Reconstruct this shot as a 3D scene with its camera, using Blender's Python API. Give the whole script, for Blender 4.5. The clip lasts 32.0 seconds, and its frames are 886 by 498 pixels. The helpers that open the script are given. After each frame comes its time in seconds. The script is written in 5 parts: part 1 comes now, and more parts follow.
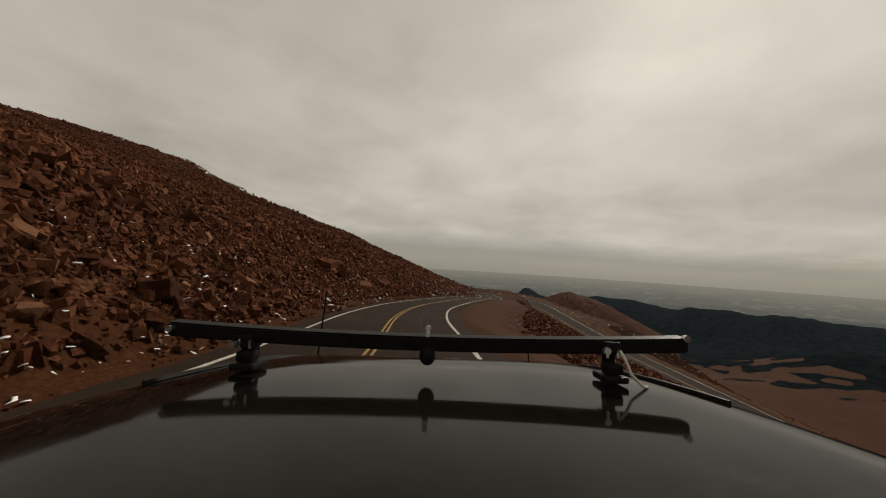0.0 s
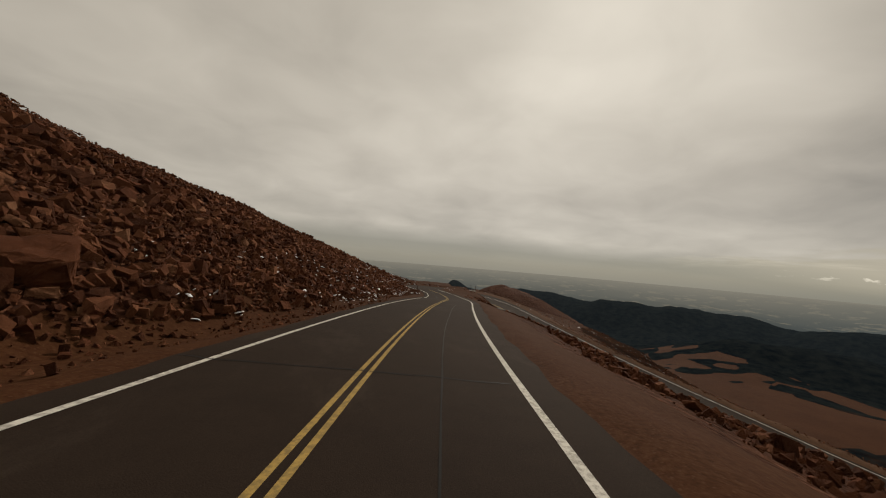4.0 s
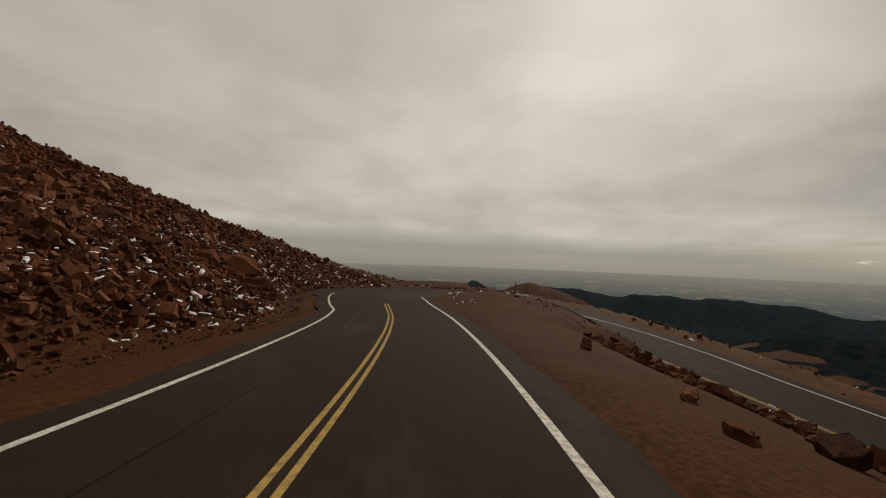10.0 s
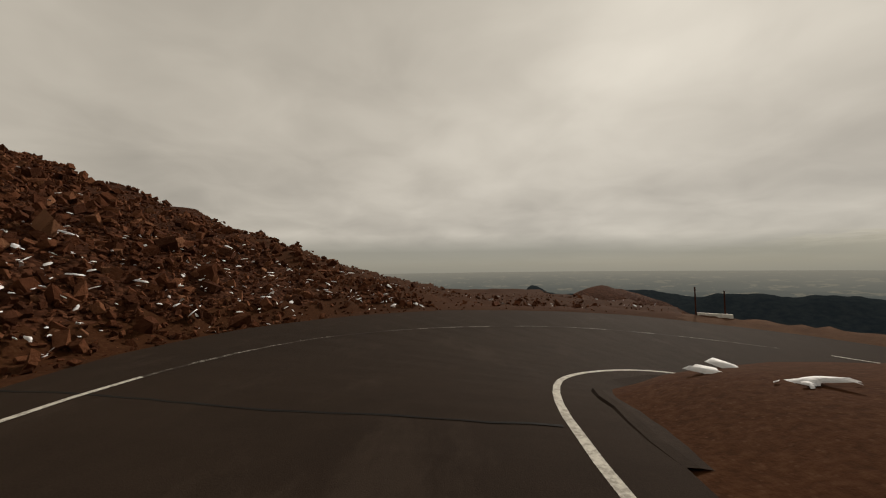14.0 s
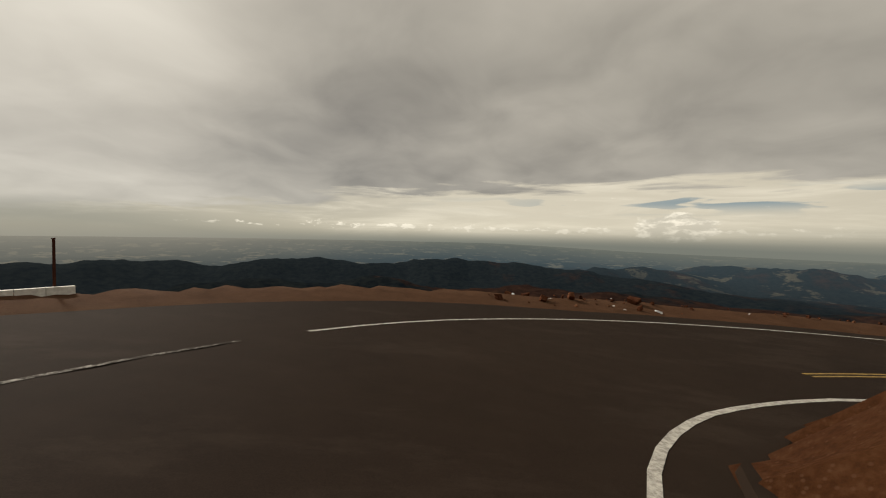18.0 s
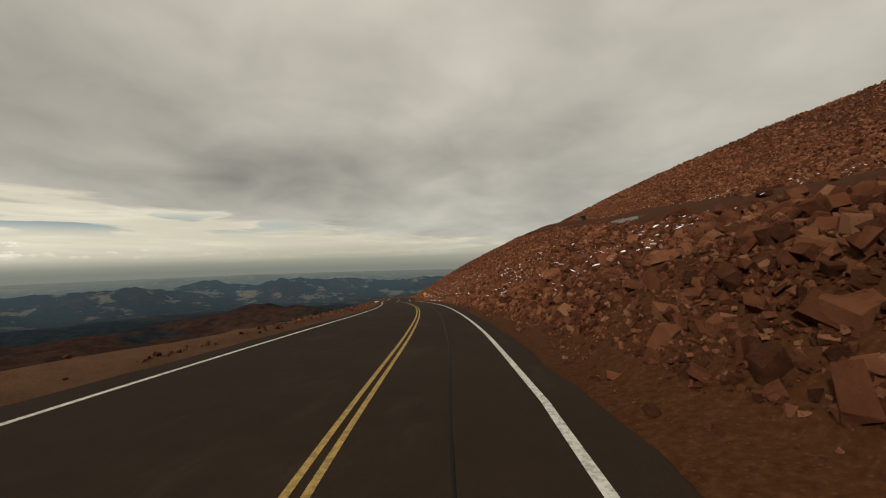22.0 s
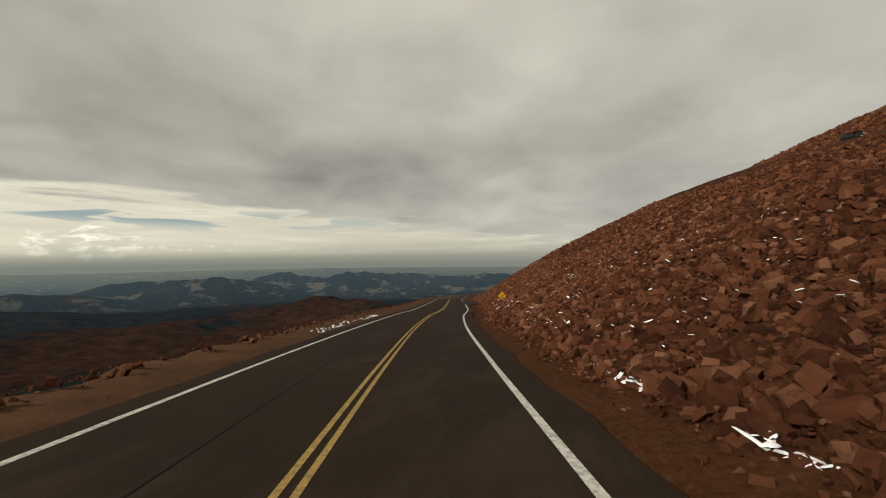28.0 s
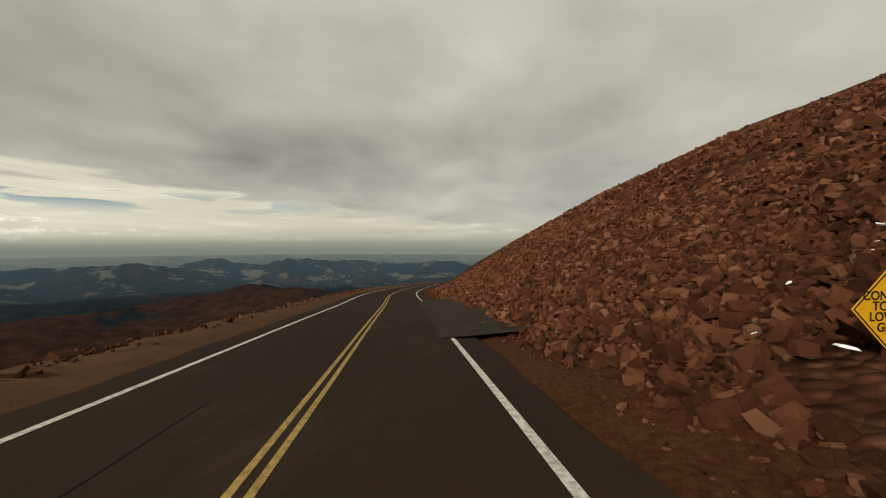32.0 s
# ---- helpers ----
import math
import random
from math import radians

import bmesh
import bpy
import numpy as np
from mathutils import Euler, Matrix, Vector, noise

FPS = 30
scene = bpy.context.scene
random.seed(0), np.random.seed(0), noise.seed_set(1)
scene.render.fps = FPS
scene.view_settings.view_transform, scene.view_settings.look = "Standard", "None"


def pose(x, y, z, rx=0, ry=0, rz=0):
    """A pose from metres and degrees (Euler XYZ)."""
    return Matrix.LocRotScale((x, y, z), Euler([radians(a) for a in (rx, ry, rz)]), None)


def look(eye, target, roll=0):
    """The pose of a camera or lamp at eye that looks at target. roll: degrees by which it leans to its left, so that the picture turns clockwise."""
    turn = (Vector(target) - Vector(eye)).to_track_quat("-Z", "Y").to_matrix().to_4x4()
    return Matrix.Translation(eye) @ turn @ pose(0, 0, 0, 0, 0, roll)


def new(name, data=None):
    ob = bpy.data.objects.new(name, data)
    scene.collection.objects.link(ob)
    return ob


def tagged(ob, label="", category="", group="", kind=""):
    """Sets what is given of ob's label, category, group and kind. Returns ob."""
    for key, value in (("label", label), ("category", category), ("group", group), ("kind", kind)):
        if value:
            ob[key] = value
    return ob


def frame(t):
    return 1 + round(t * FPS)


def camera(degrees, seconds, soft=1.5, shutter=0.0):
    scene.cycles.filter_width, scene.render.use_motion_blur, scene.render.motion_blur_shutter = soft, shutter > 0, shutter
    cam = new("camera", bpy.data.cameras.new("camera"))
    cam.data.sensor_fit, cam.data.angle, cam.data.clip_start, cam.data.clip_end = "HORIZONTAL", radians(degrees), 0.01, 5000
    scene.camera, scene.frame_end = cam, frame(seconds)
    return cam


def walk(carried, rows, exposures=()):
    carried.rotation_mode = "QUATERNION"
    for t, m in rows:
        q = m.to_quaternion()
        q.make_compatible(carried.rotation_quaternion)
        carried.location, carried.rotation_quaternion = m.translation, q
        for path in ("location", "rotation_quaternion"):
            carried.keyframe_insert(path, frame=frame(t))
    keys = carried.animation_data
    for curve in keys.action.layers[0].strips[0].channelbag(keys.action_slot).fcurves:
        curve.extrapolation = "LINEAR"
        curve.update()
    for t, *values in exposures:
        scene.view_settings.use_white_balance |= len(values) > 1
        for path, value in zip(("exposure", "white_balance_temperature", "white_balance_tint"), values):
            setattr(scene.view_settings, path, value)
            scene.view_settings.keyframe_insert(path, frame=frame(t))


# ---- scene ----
cam = camera(100.0, 32.0, soft=1.1)
PATH = [
    (0, (0.000, 0.000, 0.000), (0.001, 9.995, 0.318), 3.36),
    (0.5, (-0.168, 5.377, -0.387), (-0.392, 15.367, -0.006), 3.79),
    (1, (-0.450, 10.773, -0.772), (-0.871, 20.756, -0.364), 4.51),
    (1.5, (-0.802, 16.192, -1.157), (-1.279, 26.174, -0.791), 4.69),
    (2, (-1.112, 21.648, -1.541), (-1.372, 31.638, -1.170), 4.66),
    (2.5, (-1.237, 27.141, -1.922), (-1.033, 37.133, -1.586), 4.50),
    (3, (-1.051, 32.617, -2.294), (-0.179, 42.574, -1.978), 4.11),
    (3.5, (-0.529, 38.025, -2.654), (0.916, 47.916, -2.364), 4.24),
    (4, (0.278, 43.395, -3.007), (2.199, 53.206, -2.776), 4.61),
    (4.5, (1.352, 48.812, -3.361), (3.705, 58.526, -3.047), 3.33),
    (5, (2.592, 54.405, -3.727), (4.954, 64.117, -3.427), 0.87),
    (5.5, (3.903, 60.305, -4.112), (6.265, 70.018, -3.850), 0.35),
    (6, (5.392, 66.585, -4.521), (8.025, 76.229, -4.302), 0.63),
    (6.5, (7.199, 73.269, -4.988), (10.164, 82.818, -4.804), 2.31),
    (7, (9.233, 80.363, -5.543), (12.162, 89.922, -5.360), 2.26),
    (7.5, (11.285, 87.793, -6.184), (14.062, 97.397, -5.954), 2.02),
    (8, (13.201, 95.371, -6.896), (15.711, 105.047, -6.604), 1.72),
    (8.5, (14.869, 102.843, -7.597), (17.101, 112.589, -7.415), 2.09),
    (9, (16.271, 109.960, -8.212), (18.292, 119.750, -7.930), 0.98),
    (9.5, (17.420, 116.597, -8.736), (19.198, 126.424, -8.214), 1.39),
    (10, (18.313, 122.486, -9.159), (19.776, 132.376, -8.912), 1.96),
    (10.5, (18.977, 127.446, -9.487), (20.157, 137.369, -9.101), 1.29),
    (11, (19.456, 131.982, -9.771), (20.364, 141.934, -9.399), 0.15),
    (11.5, (19.795, 136.389, -10.031), (20.531, 146.344, -9.441), -2.58),
    (12, (20.025, 140.467, -10.256), (20.587, 150.440, -9.793), -3.12),
    (12.5, (20.156, 144.138, -10.432), (20.549, 154.114, -9.861), -3.59),
    (13, (20.187, 147.338, -10.551), (20.332, 157.322, -9.998), -2.72),
    (13.5, (19.925, 150.197, -10.626), (19.873, 160.183, -10.084), -3.49),
    (14, (19.918, 152.950, -10.669), (19.911, 162.940, -10.238), -0.89),
    (14.5, (19.966, 155.427, -10.729), (20.351, 165.415, -10.434), -0.30),
    (15, (19.760, 157.722, -10.849), (21.064, 167.635, -10.695), -0.37),
    (15.5, (19.743, 159.985, -11.021), (22.683, 169.543, -11.005), -1.29),
    (16, (20.305, 162.235, -11.245), (25.438, 170.817, -11.351), -0.22),
    (16.5, (21.566, 164.201, -11.508), (28.564, 171.340, -11.745), -0.27),
    (17, (23.361, 165.776, -11.799), (31.839, 171.071, -12.092), -0.47),
    (17.5, (25.605, 166.813, -12.125), (35.134, 169.823, -12.487), 0.66),
    (18, (28.149, 167.132, -12.485), (38.140, 167.314, -12.876), 1.41),
    (18.5, (30.667, 166.491, -12.846), (40.243, 163.618, -13.027), 1.57),
    (19, (32.796, 165.047, -13.175), (41.067, 159.430, -13.375), 2.34),
    (19.5, (34.433, 163.047, -13.479), (40.891, 155.412, -13.424), 1.82),
    (20, (35.638, 160.591, -13.765), (40.416, 151.806, -13.647), -0.14),
    (20.5, (36.913, 157.827, -14.048), (40.471, 148.483, -13.833), -0.79),
    (21, (37.963, 154.521, -14.344), (40.437, 144.841, -13.926), -1.10),
    (21.5, (38.763, 150.660, -14.648), (40.327, 140.798, -14.103), -1.26),
    (22, (39.335, 146.253, -14.956), (40.320, 136.304, -14.729), -1.27),
    (22.5, (39.776, 141.377, -15.290), (40.570, 131.417, -14.877), -1.46),
    (23, (40.230, 136.125, -15.677), (41.152, 126.170, -15.425), -0.76),
    (23.5, (40.870, 130.641, -16.113), (41.869, 120.697, -15.768), -0.82),
    (24, (41.559, 125.176, -16.577), (42.665, 115.241, -16.305), -1.31),
    (24.5, (42.324, 119.632, -17.066), (43.556, 109.709, -16.934), -1.64),
    (25, (43.211, 113.948, -17.573), (44.664, 104.059, -17.274), -1.22),
    (25.5, (44.275, 108.161, -18.095), (46.043, 98.320, -17.941), -0.65),
    (26, (45.522, 102.369, -18.625), (47.572, 92.581, -18.543), -0.18),
    (26.5, (46.903, 96.648, -19.161), (49.160, 86.906, -19.130), -0.10),
    (27, (48.369, 91.028, -19.702), (50.771, 81.320, -19.708), -0.25),
    (27.5, (49.890, 85.501, -20.250), (52.412, 75.824, -20.250), -0.95),
    (28, (51.469, 80.027, -20.807), (54.105, 70.382, -20.636), -0.40),
    (28.5, (53.106, 74.561, -21.379), (55.823, 64.938, -21.329), 0.75),
    (29, (54.763, 69.058, -21.968), (57.431, 59.421, -21.931), 0.35),
    (29.5, (56.381, 63.422, -22.583), (58.848, 53.732, -22.668), -0.39),
    (30, (57.922, 57.554, -23.233), (60.150, 47.806, -23.239), -0.22),
    (30.5, (59.376, 51.430, -23.900), (61.377, 41.634, -23.765), 0.69),
    (31, (60.714, 45.064, -24.558), (62.437, 35.213, -24.517), 1.43),
    (31.5, (61.918, 38.504, -25.200), (63.412, 28.617, -25.155), 2.28),
    (32, (62.987, 31.836, -25.819), (64.265, 21.920, -25.977), 0.27),
]
walk(cam, [(t, look(eye, target, roll)) for t, eye, target, roll in PATH], exposures=[(0, -0.05, 7050, 14), (15, -0.05, 7050, 14), (19, 0.2, 6900, 12), (32, 0.3, 6750, 9)])

# the road's centre line, from the upper leg round the hairpin to the lower leg
ROAD = [
    (12.6, -339.7, -14),
    (8.9, -249.8, -8),
    (5.1, -159.9, -3),
    (2.6, -99.9, -1.3),
    (1, -60, 0.1),
    (-0.3, -29.93, -0.35),
    (-1.5, -0.05, -2.09),
    (-2.1, 12.42, -2.99),
    (-2.8, 24.92, -3.86),
    (-2.21, 37.34, -4.69),
    (0.02, 49.79, -5.49),
    (2.7, 61.92, -6.28),
    (5.79, 73.96, -7.1),
    (9.2, 86.12, -8.08),
    (12.28, 98.1, -9.22),
    (14.82, 110.5, -10.31),
    (16.7, 122.48, -11.23),
    (18.01, 132.82, -11.9),
    (18.6, 142.72, -12.46),
    (18.35, 151.82, -12.75),
    (18.86, 159.19, -13.02),
    (21.7, 164.48, -13.64),
    (27.23, 167.17, -14.41),
    (33.21, 165.67, -15.22),
    (37.33, 160.77, -15.93),
    (39.98, 152.68, -16.6),
    (41.24, 142.5, -17.31),
    (42.47, 130.39, -18.22),
    (44.16, 118.06, -19.31),
    (46.38, 105.7, -20.42),
    (49.26, 93.66, -21.57),
    (52.66, 81.56, -22.77),
    (56.15, 69.7, -24.04),
    (59.44, 57.67, -25.36),
    (62.26, 45.37, -26.64),
    (64.35, 33.15, -27.81),
    (70.27, 7.75, -30.29),
    (77.77, -26.45, -33.62),
    (84.27, -86.05, -39.34),
    (92.67, -175.75, -47.92),
    (100.97, -265.35, -56.5),
]
APEX_HEADING = 86.9
MID = (36, 112, -14)
# hills: bearing in degrees, distance, height, half width in degrees, half depth in metres
HILLS = [
    (12.6, 1900, 58, 1.5, 120), (15, 1850, 40, 5, 170), (4, 1800, 30, 6, 170), (22, 1750, 42, 4, 170), (29, 1850, 39, 5, 180), (37, 1700, 44, 5, 170), (45, 1800, 40, 4, 170), (52, 1900, 43, 5, 180),
    (60, 1750, 39, 5, 170), (68, 1850, 40, 5, 180), (76, 1700, 38, 4, 160), (84, 1800, 42, 5, 170), (92, 1900, 40, 5, 180), (100, 2000, 35, 5, 180), (110, 2300, 60, 4, 180), (117, 2400, 100, 6, 170),
    (126, 2800, 100, 7.5, 220), (134, 2600, 104, 7.5, 200), (141, 2950, 112, 4.5, 220), (150, 2800, 108, 6, 220), (160, 2950, 106, 7.5, 220), (172, 2800, 100, 7.5, 220),
    (147, 4500, 58, 4, 240), (138, 4500, 40, 3, 240), (158, 4500, 34, 6, 240), (100, 4550, 28, 9, 240), (65, 4550, 26, 12, 240),
    (52, 1000, 56, 10.2, 190), (63, 1080, 51, 8.5, 190), (77, 1000, 56, 8.5, 190), (88, 950, 46, 8.5, 190), (97, 1050, 41, 6.8, 190), (108, 1000, 53, 10.2, 190), (118, 1150, 30, 6.8, 190), (127, 1100, 33, 8.5, 190), (139, 1150, 37, 6.8, 190),
    (152, 1080, 51, 7.6, 190), (147, 1200, 37, 6.8, 190), (164, 1000, 39, 10.2, 190),
]

# ---- light ----
world = bpy.data.worlds.new("overcast_sky")
scene.world = world
world.use_nodes = True
SUN_AZ, SUN_EL = 36.0, 31.0          # degrees: clockwise from +y, above the horizon


def sky_nodes():
    nt = world.node_tree
    nt.nodes.clear()
    N, L = nt.nodes.new, nt.links.new

    def node(kind, operation="", use_clamp=False, data_type=""):
        n = N(kind)
        if operation:
            n.operation = operation
        if use_clamp:
            n.use_clamp = True
        if data_type:
            n.data_type = data_type
        return n

    def math_(op, a, b=None, clamp=False):
        n = node("ShaderNodeMath", operation=op, use_clamp=clamp)
        for i, v in enumerate((a, b)):
            if v is None:
                continue
            if isinstance(v, (int, float)):
                n.inputs[i].default_value = v
            else:
                L(v, n.inputs[i])
        return n.outputs[0]

    def ramp(fac, *stops):
        n = node("ShaderNodeValToRGB")
        n.color_ramp.interpolation = "EASE"
        for i, (p, c) in enumerate(stops):
            e = n.color_ramp.elements[i] if i < 2 else n.color_ramp.elements.new(p)
            e.position, e.color = p, (*c, 1) if len(c) == 3 else c
        L(fac, n.inputs[0])
        return n.outputs[0]

    def mix(fac, a, b):
        n = node("ShaderNodeMix", data_type="RGBA")
        if isinstance(fac, (int, float)):
            n.inputs[0].default_value = fac
        else:
            L(fac, n.inputs[0])
        for i, v in ((6, a), (7, b)):
            if isinstance(v, tuple):
                n.inputs[i].default_value = (*v, 1)
            else:
                L(v, n.inputs[i])
        return n.outputs[2]

    def noise_(vec, scale, detail, rough, dist=0.0):
        n = node("ShaderNodeTexNoise")
        n.inputs["Scale"].default_value, n.inputs["Detail"].default_value = scale, detail
        n.inputs["Roughness"].default_value, n.inputs["Distortion"].default_value = rough, dist
        L(vec, n.inputs["Vector"])
        return n.outputs[0]

    sky = node("ShaderNodeTexSky")
    sky.sky_type, sky.sun_disc = "NISHITA", False
    sky.sun_elevation, sky.sun_rotation, sky.altitude = radians(SUN_EL), radians(SUN_AZ), 4000
    tc = node("ShaderNodeTexCoord")
    sep = node("ShaderNodeSeparateXYZ")
    L(tc.outputs["Generated"], sep.inputs[0])
    el = math_("MULTIPLY", math_("ARCSINE", sep.outputs[2]), 57.2958)
    az = math_("MULTIPLY", math_("ARCTAN2", sep.outputs[0], sep.outputs[1]), 57.2958)
    az = math_("MODULO", math_("ADD", az, 450.0), 360.0)          # the bearing plus 90, so that the seam lies behind the mountain

    def track(value, lo, hi, *stops):
        """A value read off along a line of stops."""
        n = node("ShaderNodeValToRGB")
        n.color_ramp.interpolation = "EASE"
        for i, (p, c) in enumerate(stops):
            e = n.color_ramp.elements[i] if i < 2 else n.color_ramp.elements.new(0.5)
            e.position, e.color = (p - lo) / (hi - lo), (c, c, c, 1)
        L(math_("DIVIDE", math_("SUBTRACT", value, lo), hi - lo, True), n.inputs[0])
        return n.outputs[0]

    def lobe(a0, e0, wa, we):
        """A soft round patch of the sky about a bearing and a height."""
        da = math_("DIVIDE", math_("SUBTRACT", az, a0 + 90.0), wa)
        de = math_("DIVIDE", math_("SUBTRACT", el, e0), we)
        return math_("POWER", 2.718, math_("MULTIPLY", math_("ADD", math_("MULTIPLY", da, da), math_("MULTIPLY", de, de)), -1.0))

    # the cloud deck as a flat layer: the direction divided by its height
    up = math_("ADD", math_("MAXIMUM", sep.outputs[2], 0.0), 0.24)
    comb = node("ShaderNodeCombineXYZ")
    L(math_("DIVIDE", sep.outputs[0], up), comb.inputs[0])
    L(math_("DIVIDE", sep.outputs[1], up), comb.inputs[1])
    big = noise_(comb.outputs[0], 0.8, 3, 0.45, 0.3)
    fine_ = noise_(comb.outputs[0], 2.6, 4, 0.5, 0.4)
    deck = math_("ADD", math_("MULTIPLY", math_("SUBTRACT", big, 0.5), 0.40), math_("MULTIPLY", math_("SUBTRACT", fine_, 0.5), 0.22))
    lum = math_("ADD", 0.40, deck)
    for k, args in ((0.30, (37, 33, 26, 20)), (0.10, (20, 14, 30, 10)), (0.02, (205, 28, 40, 20)), (-0.17, (78, 16, 24, 10)), (-0.07, (112, 20, 30, 16)), (-0.09, (150, 12, 40, 6)), (0.07, (-20, 22, 40, 25))):
        lum = math_("ADD", lum, math_("MULTIPLY", lobe(*args), k))
    lum = math_("MAXIMUM", lum, 0.10)
    tint = ramp(lum, (0.0, (0.98, 0.93, 0.82)), (0.35, (1.0, 0.965, 0.84)), (0.8, (1.0, 0.985, 0.88)))
    veil = node("ShaderNodeVectorMath", operation="SCALE")
    L(tint, veil.inputs[0])
    L(lum, veil.inputs["Scale"])
    veil = veil.outputs[0]
    # the clear band under the deck on the south-east side, cream, with small heaped clouds
    flat = node("ShaderNodeMapping")
    flat.inputs["Scale"].default_value = (1.0, 1.0, 9.0)
    L(tc.outputs["Generated"], flat.inputs[0])
    wob = math_("MULTIPLY", math_("SUBTRACT", noise_(flat.outputs[0], 4.5, 5, 0.55, 0.3), 0.5), 7.0)
    top = math_("ADD", math_("MULTIPLY", track(az, 90, 330, (100, 0.0), (128, 0.07), (142, 0.24), (172, 0.58), (205, 0.72), (240, 0.70), (258, 0.66), (272, 0.45), (290, 0.15), (310, 0.0)), 10.0), math_("ADD", wob, 0.8))
    inband = math_("MULTIPLY", math_("SUBTRACT", top, el), 0.9, True)
    streaks = noise_(flat.outputs[0], 3.2, 6, 0.62, 0.5)
    round_ = node("ShaderNodeMapping")
    round_.inputs["Scale"].default_value = (1.0, 1.0, 2.6)
    L(tc.outputs["Generated"], round_.inputs[0])
    heaps = noise_(round_.outputs[0], 30.0, 6, 0.58, 0.2)
    base = mix(track(az, 90, 330, (120, 0.0), (150, 0.45), (190, 1.0), (280, 0.9), (320, 0.2)), (0.27, 0.255, 0.20), (0.56, 0.53, 0.425))
    cream = mix(ramp(streaks, (0.40, (0, 0, 0)), (0.82, (1, 1, 1))), base, (0.70, 0.67, 0.55))
    grey_streak = math_("MULTIPLY", ramp(noise_(flat.outputs[0], 4.4, 4, 0.5, 0.4), (0.53, (0, 0, 0)), (0.60, (1, 1, 1))), math_("MULTIPLY", lobe(128, 4.9, 26, 1.1), 0.95))
    cream = mix(grey_streak, cream, (0.20, 0.27, 0.30))
    puff_row = math_("MULTIPLY", math_("MULTIPLY", math_("SUBTRACT", math_("ADD", math_("MULTIPLY", lobe(105, 1.1, 75, 0.7), 0.24), heaps), 0.715), 12.0, True), track(az, 90, 330, (135, 0.0), (150, 1.0), (282, 1.0), (290, 0.0)))
    cumulus = math_("MULTIPLY", math_("SUBTRACT", math_("ADD", math_("MULTIPLY", lobe(121, 1.6, 5.5, 2.2), 0.62), math_("MULTIPLY", heaps, 0.5)), 0.53), 15.0, True)
    cream = mix(math_("MULTIPLY", math_("MAXIMUM", puff_row, cumulus), 0.75), cream, ramp(heaps, (0.42, (0.50, 0.48, 0.40)), (0.66, (0.90, 0.87, 0.74))))
    clouds = mix(inband, veil, cream)
    # haze at the horizon
    low = math_("MULTIPLY", math_("SUBTRACT", track(az, 90, 330, (100, 0.45), (130, 0.35), (160, 0.13), (260, 0.12), (300, 0.3)), math_("MULTIPLY", el, 0.1)), 4.0, True)
    hazed = mix(math_("MULTIPLY", low, 0.92), clouds, mix(track(az, 90, 330, (110, 0), (170, 1)), (0.255, 0.252, 0.215), (0.235, 0.235, 0.195)))
    ground_air = math_("MULTIPLY", math_("SUBTRACT", 0.5, el), 0.62, True)
    hazed = mix(math_("MULTIPLY", ground_air, 0.92), hazed, mix(track(az, 90, 330, (120, 0), (190, 1)), (0.225, 0.226, 0.196), (0.128, 0.146, 0.132)))
    both = mix(0.995, sky.outputs[0], hazed)
    bg = node("ShaderNodeBackground")
    L(both, bg.inputs[0])
    bg.inputs[1].default_value = SKY_STRENGTH
    out = node("ShaderNodeOutputWorld")
    L(bg.outputs[0], out.inputs[0])


SKY_STRENGTH = 1.0
sky_nodes()
sun = new("sun", bpy.data.lights.new("sun", "SUN"))
sun.data.energy, sun.data.angle, sun.data.color = 2.9, radians(5), (1.0, 0.95, 0.86)
sun.matrix_world = look((0, 0, 0), (-math.sin(radians(SUN_AZ)) * math.cos(radians(SUN_EL)), -math.cos(radians(SUN_AZ)) * math.cos(radians(SUN_EL)), -math.sin(radians(SUN_EL))))


